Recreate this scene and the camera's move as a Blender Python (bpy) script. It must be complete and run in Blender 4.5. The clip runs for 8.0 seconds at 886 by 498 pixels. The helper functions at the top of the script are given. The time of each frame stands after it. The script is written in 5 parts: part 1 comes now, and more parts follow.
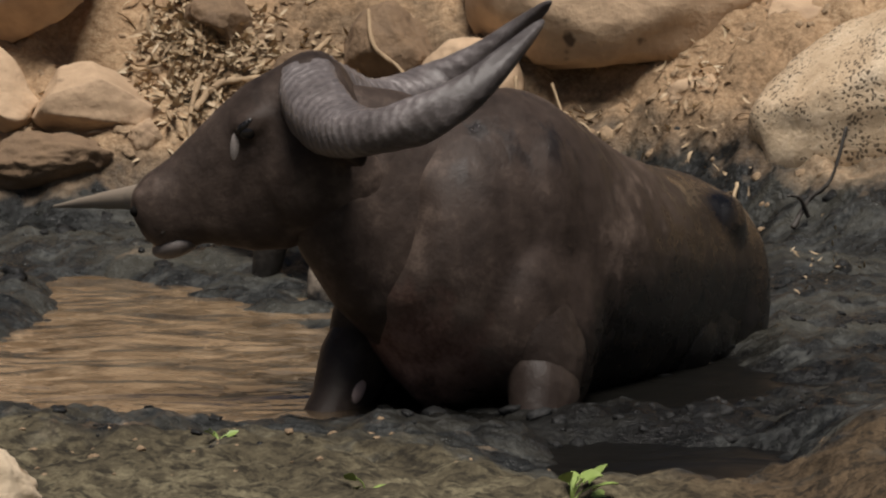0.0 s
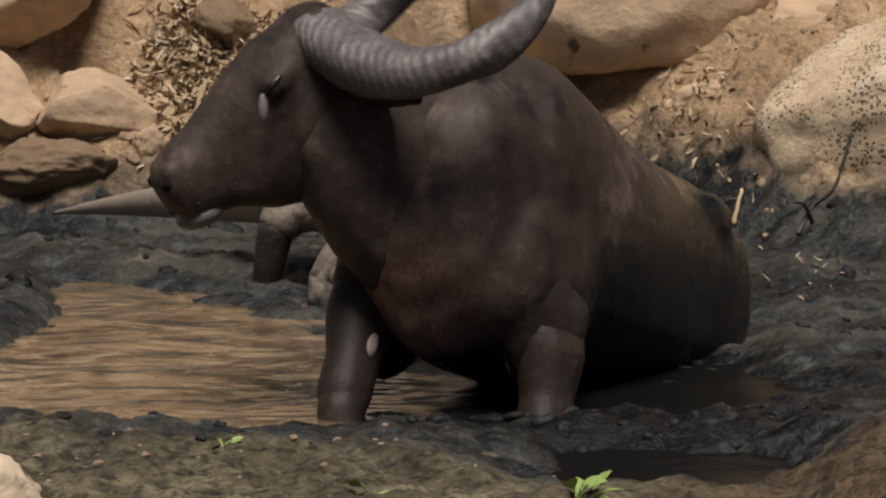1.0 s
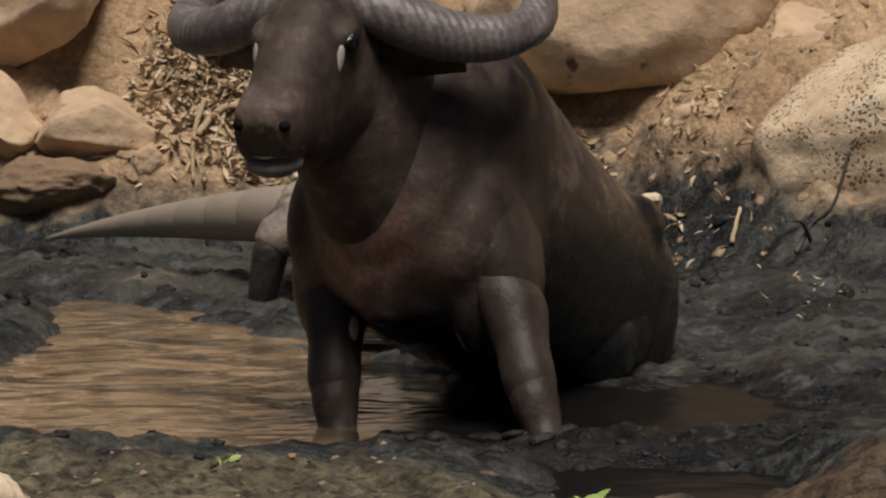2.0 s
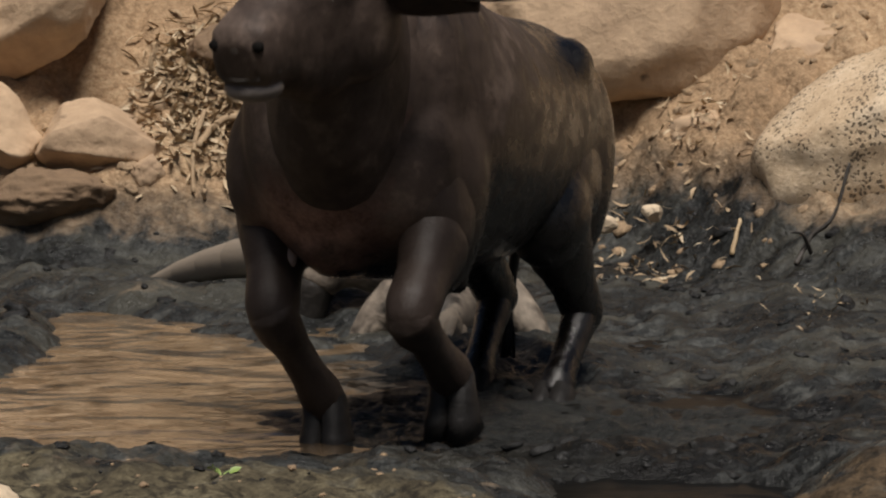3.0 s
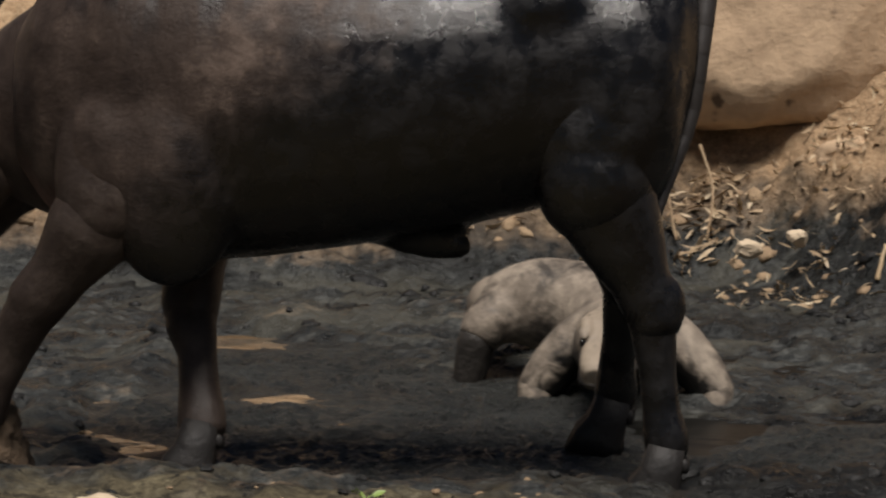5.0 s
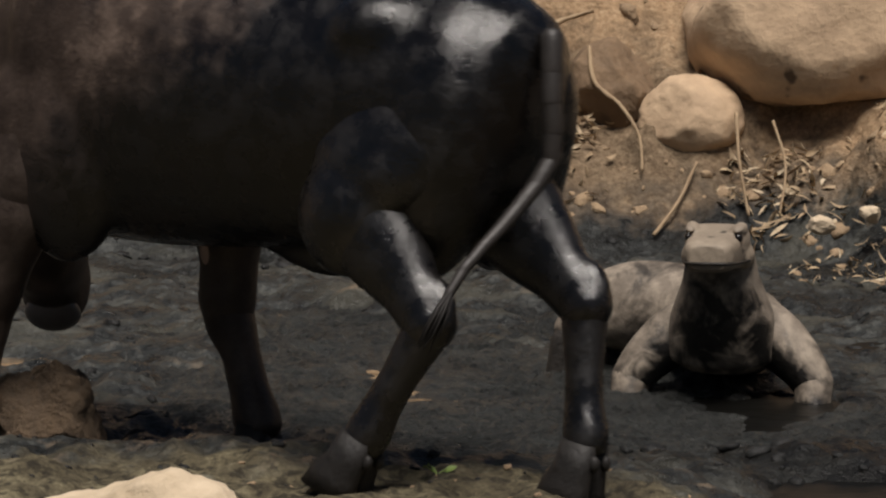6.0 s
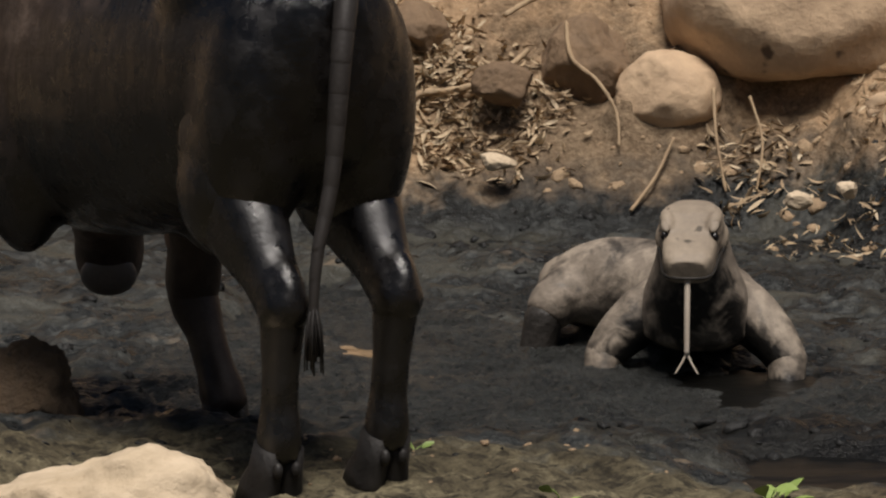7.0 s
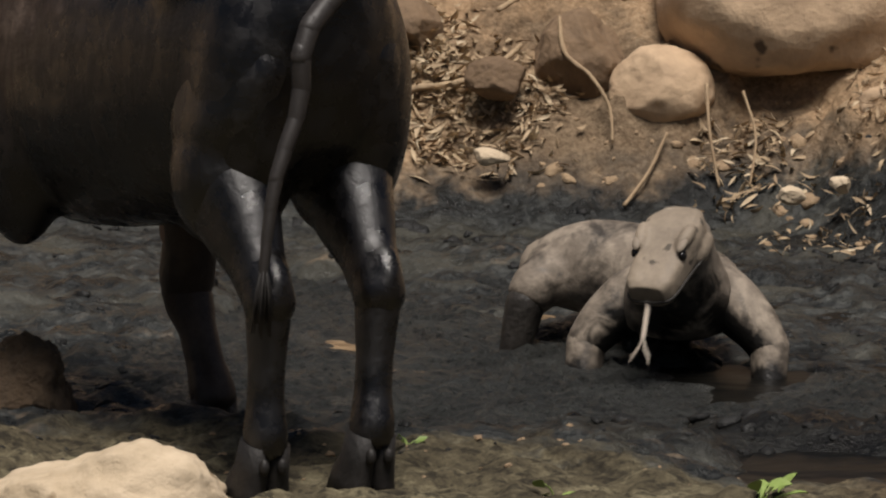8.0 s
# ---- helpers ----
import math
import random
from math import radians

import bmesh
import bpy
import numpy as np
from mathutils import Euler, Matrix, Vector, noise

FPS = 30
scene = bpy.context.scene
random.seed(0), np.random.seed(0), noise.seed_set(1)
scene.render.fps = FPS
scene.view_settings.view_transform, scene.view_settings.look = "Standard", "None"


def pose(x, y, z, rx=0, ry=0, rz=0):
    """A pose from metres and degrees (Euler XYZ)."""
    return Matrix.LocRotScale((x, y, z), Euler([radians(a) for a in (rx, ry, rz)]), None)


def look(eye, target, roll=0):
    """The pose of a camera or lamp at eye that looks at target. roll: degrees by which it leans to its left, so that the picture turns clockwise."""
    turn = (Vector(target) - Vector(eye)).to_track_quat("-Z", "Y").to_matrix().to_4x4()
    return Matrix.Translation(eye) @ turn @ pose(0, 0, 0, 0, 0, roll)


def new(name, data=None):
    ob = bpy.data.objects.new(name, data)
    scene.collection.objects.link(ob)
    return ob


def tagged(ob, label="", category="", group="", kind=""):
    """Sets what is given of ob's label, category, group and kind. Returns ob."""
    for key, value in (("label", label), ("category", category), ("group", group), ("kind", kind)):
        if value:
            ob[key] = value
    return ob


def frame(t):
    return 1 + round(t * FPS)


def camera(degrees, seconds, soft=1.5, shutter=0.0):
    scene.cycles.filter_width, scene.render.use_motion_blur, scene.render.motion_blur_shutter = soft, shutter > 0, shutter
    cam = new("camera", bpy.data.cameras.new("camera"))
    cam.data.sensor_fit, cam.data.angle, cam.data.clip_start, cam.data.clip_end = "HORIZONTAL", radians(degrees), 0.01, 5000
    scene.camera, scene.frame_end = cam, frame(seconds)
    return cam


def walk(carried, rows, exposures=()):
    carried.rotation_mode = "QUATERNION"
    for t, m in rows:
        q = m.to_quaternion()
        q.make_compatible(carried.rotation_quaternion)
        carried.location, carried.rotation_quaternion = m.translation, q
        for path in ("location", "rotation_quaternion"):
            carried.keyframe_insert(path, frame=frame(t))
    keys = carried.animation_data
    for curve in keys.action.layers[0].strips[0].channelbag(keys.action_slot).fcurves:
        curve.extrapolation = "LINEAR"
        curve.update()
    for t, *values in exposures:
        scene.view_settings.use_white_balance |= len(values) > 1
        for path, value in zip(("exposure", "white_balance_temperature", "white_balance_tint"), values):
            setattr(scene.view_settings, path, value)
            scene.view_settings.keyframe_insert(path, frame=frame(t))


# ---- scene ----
# camera: a long lens on a tripod that pans and tilts; turns in steps of 1/149 degree
cam = camera(10.5, 8.0, soft=2.2, shutter=0.5)
STEP = 10.5 / 1568


def aim(pan, tilt):
    return pose(0, -12.2, 2.0, 90 - 7.57 + tilt * STEP, 0, pan * STEP)


walk(cam, [(0.0, aim(0, 0)), (0.5, aim(3, 3)), (1.0, aim(8, 11)), (1.5, aim(8, 23)), (2.0, aim(5, 44)), (2.2, aim(2, 52)),
           (2.8, aim(3, 62)), (3.3, aim(14, 69)), (3.5, aim(24, 72)), (4.0, aim(61, 75)), (4.5, aim(135, 91)), (4.7, aim(187, 102)),
           (5.2, aim(310, 108)), (5.5, aim(368, 100)), (5.8, aim(394, 82)), (6.0, aim(393, 64)), (6.5, aim(372, 36)),
           (7.0, aim(352, 21)), (7.5, aim(344, 15)), (8.0, aim(340, 12))])

# light: thin overcast, a wide soft sun high over the camera's right shoulder
world = bpy.data.worlds.new("overcast_sky")
scene.world = world
world.use_nodes = True
wn = world.node_tree
sky = wn.nodes.new("ShaderNodeTexSky")
sky.sky_type, sky.sun_disc = "NISHITA", False
sky.sun_elevation, sky.sun_rotation = radians(68.8), radians(171.6)
sky.air_density, sky.dust_density, sky.ozone_density = 1.0, 3.0, 1.0
wn.links.new(sky.outputs[0], wn.nodes["Background"].inputs[0])
wn.nodes["Background"].inputs[1].default_value = 0.028
sun = new("sun", bpy.data.lights.new("sun", "SUN"))
sun.data.energy, sun.data.angle, sun.data.color = 4.2, radians(28), (1.0, 0.93, 0.87)
sun.matrix_world = look((0.5, -3.4, 8.8), (0, 0, 0))
scene.view_settings.exposure = 0.0


# ---- materials ----
def shader(name):
    m = bpy.data.materials.new(name)
    m.use_nodes = True
    return m, m.node_tree, m.node_tree.nodes["Principled BSDF"]


def put(nt, kind, inputs=(), **settings):
    n = nt.nodes.new(kind)
    for k, v in settings.items():
        setattr(n, k, v)
    for k, v in dict(inputs).items():
        if isinstance(v, bpy.types.NodeSocket):
            nt.links.new(v, n.inputs[k])
        else:
            n.inputs[k].default_value = v
    return n


def ramp(nt, fac, stops):
    n = nt.nodes.new("ShaderNodeValToRGB")
    nt.links.new(fac, n.inputs[0])
    e = n.color_ramp.elements
    while len(e) < len(stops):
        e.new(0.5)
    for el, (p, c) in zip(e, stops):
        el.position = p
        el.color = (*c, 1) if isinstance(c, tuple) else (c, c, c, 1)
    return n.outputs[0]


def noise_of(nt, co, scale, detail=6, rough=0.6, dist=0.0):
    return put(nt, "ShaderNodeTexNoise", {"Vector": co, "Scale": scale, "Detail": detail, "Roughness": rough, "Distortion": dist}).outputs[0]


def blend(nt, fac, a, b, mode="MIX"):
    n = nt.nodes.new("ShaderNodeMix")
    n.data_type, n.blend_type = "RGBA", mode
    for i, v in ((0, fac), (6, a), (7, b)):
        if isinstance(v, bpy.types.NodeSocket):
            nt.links.new(v, n.inputs[i])
        else:
            n.inputs[i].default_value = v if i == 0 else (*v, 1)
    return n.outputs[2]


def calc(nt, op, a, b=0.0, clamp=False):
    n = nt.nodes.new("ShaderNodeMath")
    n.operation, n.use_clamp = op, clamp
    for i, v in ((0, a), (1, b)):
        if isinstance(v, bpy.types.NodeSocket):
            nt.links.new(v, n.inputs[i])
        else:
            n.inputs[i].default_value = v
    return n.outputs[0]


def relief(nt, b, height, strength, distance):
    n = put(nt, "ShaderNodeBump", {"Height": height, "Strength": strength, "Distance": distance})
    nt.links.new(n.outputs[0], b.inputs["Normal"])


def plain(name, dark, light, scale=8.0, rough=(0.6, 0.9), bump=0.4, depth=0.01, spots=None, per_object=False, shine=0.5):
    """A two-scale mottled surface from dark to light colour."""
    m, nt, b = shader(name)
    co = nt.nodes.new("ShaderNodeTexCoord").outputs["Object"]
    if per_object:
        info = nt.nodes.new("ShaderNodeObjectInfo")
        co = put(nt, "ShaderNodeVectorMath", {0: co, 1: info.outputs["Location"]}, operation="ADD").outputs[0]
    b.inputs["Specular IOR Level"].default_value = shine
    big, fine = noise_of(nt, co, scale * 0.25), noise_of(nt, co, scale * 3, 8)
    fac = calc(nt, "ADD", calc(nt, "MULTIPLY", big, 0.6), calc(nt, "MULTIPLY", fine, 0.4))
    col = ramp(nt, fac, [(0.3, dark), (0.7, light)])
    if spots:
        v = noise_of(nt, co, scale * 1.4, 3, 0.5)
        col = blend(nt, ramp(nt, v, [(spots[0], 0.0), (spots[0] + 0.06, 1.0)]), col, spots[1])
    nt.links.new(col, b.inputs["Base Color"])
    nt.links.new(ramp(nt, fine, [(0.3, rough[0]), (0.7, rough[1])]), b.inputs["Roughness"])
    relief(nt, b, calc(nt, "ADD", calc(nt, "MULTIPLY", big, 2.0), fine), bump, depth)
    return m


def pitted(name):
    """Warm pale stone with clusters of small dark holes and brown stains."""
    m, nt, b = shader(name)
    co = put(nt, "ShaderNodeVectorMath", {0: nt.nodes.new("ShaderNodeTexCoord").outputs["Object"], 1: nt.nodes.new("ShaderNodeObjectInfo").outputs["Location"]}, operation="ADD").outputs[0]
    big, mid, fine = noise_of(nt, co, 2.2, 4), noise_of(nt, co, 9, 6), noise_of(nt, co, 40, 8, 0.7)
    fac = calc(nt, "ADD", calc(nt, "MULTIPLY", big, 0.4), calc(nt, "ADD", calc(nt, "MULTIPLY", mid, 0.35), calc(nt, "MULTIPLY", fine, 0.25)))
    col = ramp(nt, fac, [(0.34, (0.30, 0.20, 0.115)), (0.5, (0.56, 0.42, 0.27)), (0.64, (0.72, 0.58, 0.41))])
    warp = put(nt, "ShaderNodeVectorMath", {0: co, 1: put(nt, "ShaderNodeVectorMath", {0: put(nt, "ShaderNodeTexNoise", {"Vector": co, "Scale": 22.0, "Detail": 4.0}).outputs[1], "Scale": 0.05}, operation="SCALE").outputs[0]}, operation="ADD").outputs[0]
    spot = put(nt, "ShaderNodeTexVoronoi", {"Vector": warp, "Scale": 62.0, "Randomness": 1.0})
    hole = calc(nt, "SUBTRACT", calc(nt, "MULTIPLY", ramp(nt, noise_of(nt, co, 3.3, 3), [(0.34, 0.0), (0.58, 1.0)]), 0.40), spot.outputs[0])
    pit = put(nt, "ShaderNodeMapRange", {0: hole, 1: -0.03, 2: 0.08}).outputs[0]
    nt.links.new(blend(nt, calc(nt, "MULTIPLY", pit, 0.85), col, (0.09, 0.065, 0.04)), b.inputs["Base Color"])
    b.inputs["Roughness"].default_value = 0.9
    relief(nt, b, calc(nt, "SUBTRACT", calc(nt, "ADD", mid, calc(nt, "MULTIPLY", fine, 0.6)), pit), 0.7, 0.02)
    return m


def ground_material():
    m, nt, b = shader("mud_moss_and_dirt")
    co = nt.nodes.new("ShaderNodeNewGeometry").outputs["Position"]
    xyz = put(nt, "ShaderNodeSeparateXYZ", {0: co})
    x, y, z = xyz.outputs
    big, mid, fine = noise_of(nt, co, 1.7), noise_of(nt, co, 9, 6), noise_of(nt, co, 45, 8, 0.7)
    mud = ramp(nt, calc(nt, "ADD", calc(nt, "MULTIPLY", mid, 0.5), calc(nt, "MULTIPLY", fine, 0.5)),
               [(0.36, (0.006, 0.006, 0.0056)), (0.52, (0.029, 0.031, 0.030)), (0.68, (0.116, 0.120, 0.112))])
    dirt = ramp(nt, calc(nt, "ADD", calc(nt, "MULTIPLY", big, 0.4), calc(nt, "MULTIPLY", fine, 0.6)),
                [(0.32, (0.16, 0.105, 0.06)), (0.5, (0.34, 0.23, 0.135)), (0.66, (0.52, 0.385, 0.24))])
    moss = ramp(nt, calc(nt, "ADD", calc(nt, "MULTIPLY", mid, 0.6), calc(nt, "MULTIPLY", fine, 0.4)),
                [(0.35, (0.03, 0.025, 0.017)), (0.5, (0.095, 0.080, 0.050)), (0.66, (0.23, 0.20, 0.125))])
    # darker grey-brown patch in the middle of the bank
    darkened = put(nt, "ShaderNodeVectorMath", {0: co, 1: (-0.15, 3.55, 0.4)}, operation="DISTANCE").outputs["Value"]
    darkened = put(nt, "ShaderNodeMapRange", {0: calc(nt, "ADD", darkened, calc(nt, "MULTIPLY", calc(nt, "SUBTRACT", calc(nt, "ADD", big, mid), 1.0), 0.9)), 1: 0.75, 2: 0.45}).outputs[0]
    dirt = blend(nt, calc(nt, "MULTIPLY", darkened, 0.75), dirt, ramp(nt, fine, [(0.35, (0.05, 0.036, 0.024)), (0.65, (0.17, 0.125, 0.082))]))
    # the mud line climbs on the near end of the far bank
    line = put(nt, "ShaderNodeMapRange", {0: x, 1: -0.3, 2: 1.1, 3: 0.17, 4: 0.29}, interpolation_type="SMOOTHSTEP").outputs[0]
    over = calc(nt, "ADD", calc(nt, "SUBTRACT", z, line), calc(nt, "MULTIPLY", calc(nt, "SUBTRACT", calc(nt, "ADD", big, mid), 1.0), 0.35))
    far = put(nt, "ShaderNodeMapRange", {0: over, 1: -0.07, 2: 0.13}).outputs[0]
    smear = noise_of(nt, put(nt, "ShaderNodeMapping", {0: co, 3: (1.6, 4.2, 1.0)}).outputs[0], 1.0, 4, 0.6, 0.7)
    mud = blend(nt, ramp(nt, smear, [(0.48, 0.0), (0.62, 0.6)]), mud, (0.074, 0.071, 0.056))
    mud = blend(nt, ramp(nt, smear, [(0.36, 0.75), (0.49, 0.0)]), mud, (0.009, 0.0095, 0.0092))
    # the churned patch where the animal wallowed: soaked mud, its body's shade painted in
    away = put(nt, "ShaderNodeVectorMath", {0: put(nt, "ShaderNodeMapping", {0: co, 1: (-0.42, 0.15, 0.0)}).outputs[0], 1: (0.0, 0.0, 0.0)}, operation="DISTANCE").outputs["Value"]
    soaked = put(nt, "ShaderNodeMapRange", {0: calc(nt, "ADD", away, calc(nt, "MULTIPLY", calc(nt, "SUBTRACT", calc(nt, "ADD", big, mid), 1.0), 1.0)), 1: 1.0, 2: 0.65}).outputs[0]
    mud = blend(nt, calc(nt, "MULTIPLY", soaked, 0.8), mud, (0.005, 0.0047, 0.0042))
    col = blend(nt, far, mud, dirt)
    edge = calc(nt, "ADD", calc(nt, "ADD", y, calc(nt, "MULTIPLY", calc(nt, "SUBTRACT", mid, 0.5), 0.7)), calc(nt, "MULTIPLY", calc(nt, "SUBTRACT", noise_of(nt, co, 3.5, 3), 0.5), 1.3))
    edge = calc(nt, "ADD", edge, put(nt, "ShaderNodeMapRange", {0: x, 1: -0.3, 2: 0.3, 3: 0.08, 4: 0.55}, interpolation_type="SMOOTHSTEP").outputs[0])
    near = put(nt, "ShaderNodeMapRange", {0: edge, 1: -0.80, 2: -1.05}).outputs[0]
    dry = put(nt, "ShaderNodeMapRange", {0: calc(nt, "ADD", z, calc(nt, "MULTIPLY", mid, 0.04)), 1: 0.03, 2: 0.06}).outputs[0]
    near = calc(nt, "MULTIPLY", near, dry)
    brown = ramp(nt, calc(nt, "ADD", calc(nt, "MULTIPLY", mid, 0.5), calc(nt, "MULTIPLY", fine, 0.5)), [(0.35, (0.028, 0.02, 0.012)), (0.65, (0.14, 0.098, 0.058))])
    moss = blend(nt, put(nt, "ShaderNodeMapRange", {0: calc(nt, "ADD", x, big), 1: 0.85, 2: 1.25}).outputs[0], moss, brown)
    moss = blend(nt, ramp(nt, noise_of(nt, co, 24, 5, 0.65), [(0.5, 0.0), (0.6, 0.75)]), moss, (0.016, 0.014, 0.011))
    col = blend(nt, near, col, moss)
    nt.links.new(col, b.inputs["Base Color"])
    wet = ramp(nt, calc(nt, "ADD", calc(nt, "MULTIPLY", mid, 0.6), calc(nt, "MULTIPLY", fine, 0.4)), [(0.4, 0.24), (0.62, 0.65)])
    wet = calc(nt, "SUBTRACT", wet, ramp(nt, smear, [(0.36, 0.12), (0.5, 0.0)]), True)
    rough = blend(nt, calc(nt, "MAXIMUM", far, near), wet, (0.9, 0.9, 0.9))
    nt.links.new(rough, b.inputs["Roughness"])
    b.inputs["Specular IOR Level"].default_value = 0.17
    relief(nt, b, calc(nt, "ADD", calc(nt, "MULTIPLY", noise_of(nt, co, 22, 5, 0.6), 1.3), calc(nt, "MULTIPLY", noise_of(nt, co, 60, 4, 0.6), 0.35)), 0.6, 0.035)
    return m


def water_material():
    m, nt, b = shader("still_muddy_water")
    co = nt.nodes.new("ShaderNodeNewGeometry").outputs["Position"]
    brown_to_shade = calc(nt, "ADD", put(nt, "ShaderNodeSeparateXYZ", {0: co}).outputs[0], calc(nt, "MULTIPLY", calc(nt, "SUBTRACT", noise_of(nt, co, 3.0, 4), 0.5), 0.5))
    # muddy brown with the bank's patchy reflection painted into it
    mirror_mottle = noise_of(nt, put(nt, "ShaderNodeMapping", {0: co, 3: (1.5, 1.0, 1.0)}).outputs[0], 2.6, 5, 0.6, 1.6)
    brown = ramp(nt, mirror_mottle, [(0.36, (0.10, 0.070, 0.042)), (0.52, (0.185, 0.128, 0.076)), (0.66, (0.27, 0.195, 0.12))])
    # right half painted near black for the buffalo's shade and reflection on the water
    nt.links.new(blend(nt, put(nt, "ShaderNodeMapRange", {0: brown_to_shade, 1: -0.40, 2: -0.18}).outputs[0], brown, (0.006, 0.0058, 0.005)), b.inputs["Base Color"])
    nt.links.new(ramp(nt, put(nt, "ShaderNodeMapRange", {0: brown_to_shade, 1: -0.2, 2: 0.2}).outputs[0], [(0.0, 0.07), (1.0, 0.35)]), b.inputs["Roughness"])
    nt.links.new(ramp(nt, put(nt, "ShaderNodeMapRange", {0: brown_to_shade, 1: -0.2, 2: 0.2}).outputs[0], [(0.0, 0.35), (1.0, 0.06)]), b.inputs["Specular IOR Level"])
    b.inputs["IOR"].default_value = 1.6
    sc = put(nt, "ShaderNodeMapping", {0: co, 3: (0.8, 1.1, 1.0)})
    relief(nt, b, calc(nt, "ADD", noise_of(nt, sc.outputs[0], 2.4, 2, 0.5, 0.8), calc(nt, "MULTIPLY", noise_of(nt, sc.outputs[0], 8, 2, 0.5, 0.6), 0.13)), 0.8, 0.05)
    return m


def hide_material(name, wet_at=None, wet_all=False, pink=None, shine=0.22, darkened=False):
    """Buffalo hide: dusty dry skin, dark and glossy where the mud has soaked it."""
    m, nt, b = shader(name)
    co = nt.nodes.new("ShaderNodeTexCoord").outputs["Object"]
    x, y, z = put(nt, "ShaderNodeSeparateXYZ", {0: co}).outputs
    big, mid, fine = noise_of(nt, co, 3.0), noise_of(nt, co, 14, 5), noise_of(nt, co, 70, 8, 0.7)
    streak = noise_of(nt, put(nt, "ShaderNodeMapping", {0: co, 3: (11.0, 11.0, 3.0)}).outputs[0], 1.0, 4, 0.6, 0.8)
    dry = ramp(nt, calc(nt, "ADD", calc(nt, "MULTIPLY", big, 0.45), calc(nt, "ADD", calc(nt, "MULTIPLY", streak, 0.04), calc(nt, "ADD", calc(nt, "MULTIPLY", mid, 0.36), calc(nt, "MULTIPLY", fine, 0.1)))),
               [(0.36, (0.022, 0.015, 0.0118)), (0.5, (0.056, 0.040, 0.032)), (0.64, (0.165, 0.122, 0.097))])
    wetc = ramp(nt, mid, [(0.35, (0.0018, 0.0015, 0.0014)), (0.65, (0.0065, 0.0053, 0.0048))])
    if wet_all:
        wet = ramp(nt, big, [(0.25, 0.88), (0.6, 1.0)])
    elif darkened:
        wet = ramp(nt, calc(nt, "ADD", calc(nt, "MULTIPLY", big, 0.6), calc(nt, "MULTIPLY", mid, 0.4)), [(0.36, 0.08), (0.62, 0.6)])
    elif wet_at:
        a, c, base = wet_at
        line = calc(nt, "ADD", calc(nt, "ADD", calc(nt, "MULTIPLY", x, a), calc(nt, "MULTIPLY", z, c)), calc(nt, "MULTIPLY", calc(nt, "SUBTRACT", calc(nt, "ADD", big, mid), 1.0), 0.35))
        wet = put(nt, "ShaderNodeMapRange", {0: line, 1: base + 0.15, 2: base - 0.15}).outputs[0]
    else:
        wet = ramp(nt, big, [(0.6, 0.0), (0.8, 0.4)])
    if pink:
        away = put(nt, "ShaderNodeVectorMath", {0: co, 1: pink}, operation="DISTANCE").outputs["Value"]
        bare = put(nt, "ShaderNodeMapRange", {0: calc(nt, "ADD", away, calc(nt, "MULTIPLY", calc(nt, "SUBTRACT", mid, 0.5), 0.25)), 1: 0.27, 2: 0.11}).outputs[0]
        dry = blend(nt, calc(nt, "MULTIPLY", bare, 0.9), dry, ramp(nt, calc(nt, "ADD", calc(nt, "MULTIPLY", mid, 0.6), calc(nt, "MULTIPLY", fine, 0.4)), [(0.36, (0.09, 0.044, 0.032)), (0.64, (0.36, 0.215, 0.17))]))
    if wet_at:
        # water and mud run down in thin streaks from the back
        drip = ramp(nt, noise_of(nt, put(nt, "ShaderNodeMapping", {0: co, 3: (17.0, 9.0, 2.6)}).outputs[0], 1.0, 3, 0.55, 0.4), [(0.53, 0.0), (0.62, 0.7)])
        high = put(nt, "ShaderNodeMapRange", {0: z, 1: 1.08, 2: 1.26}).outputs[0]
        patch = calc(nt, "MULTIPLY", high, ramp(nt, noise_of(nt, co, 2.1, 2), [(0.38, 0.0), (0.55, 1.0)]))
        wet = calc(nt, "MAXIMUM", wet, calc(nt, "MULTIPLY", drip, patch))
    nt.links.new(blend(nt, wet, dry, wetc), b.inputs["Base Color"])
    nt.links.new(blend(nt, wet, (0.2, 0.2, 0.2), (shine, shine, shine)), b.inputs["Specular IOR Level"])
    gloss = ramp(nt, mid, [(0.38, 0.11), (0.62, 0.44)])
    nt.links.new(blend(nt, wet, (0.56, 0.56, 0.56), gloss), b.inputs["Roughness"])
    folds = noise_of(nt, put(nt, "ShaderNodeMapping", {0: co, 3: (6.5, 5.0, 1.3)}).outputs[0], 1.0, 3, 0.55, 0.6)
    skin = calc(nt, "ADD", calc(nt, "ADD", mid, calc(nt, "MULTIPLY", streak, 0.3)), calc(nt, "MULTIPLY", fine, 0.5))
    relief(nt, b, calc(nt, "ADD", skin, calc(nt, "MULTIPLY", folds, 1.6)), 0.36, 0.013)
    return m


def leaf_material():
    m, nt, b = shader("mixed_dry_leaves")
    rnd = nt.nodes.new("ShaderNodeNewGeometry").outputs["Random Per Island"]
    col = ramp(nt, rnd, [(0.0, (0.24, 0.16, 0.09)), (0.4, (0.36, 0.25, 0.145)), (0.75, (0.50, 0.38, 0.24)), (1.0, (0.66, 0.55, 0.39))])
    co = nt.nodes.new("ShaderNodeTexCoord").outputs["Object"]
    fine = noise_of(nt, co, 60, 4)
    nt.links.new(blend(nt, 0.35, col, ramp(nt, fine, [(0.3, (0.15, 0.10, 0.06)), (0.7, (0.6, 0.48, 0.3))])), b.inputs["Base Color"])
    b.inputs["Roughness"].default_value = 0.75
    return m


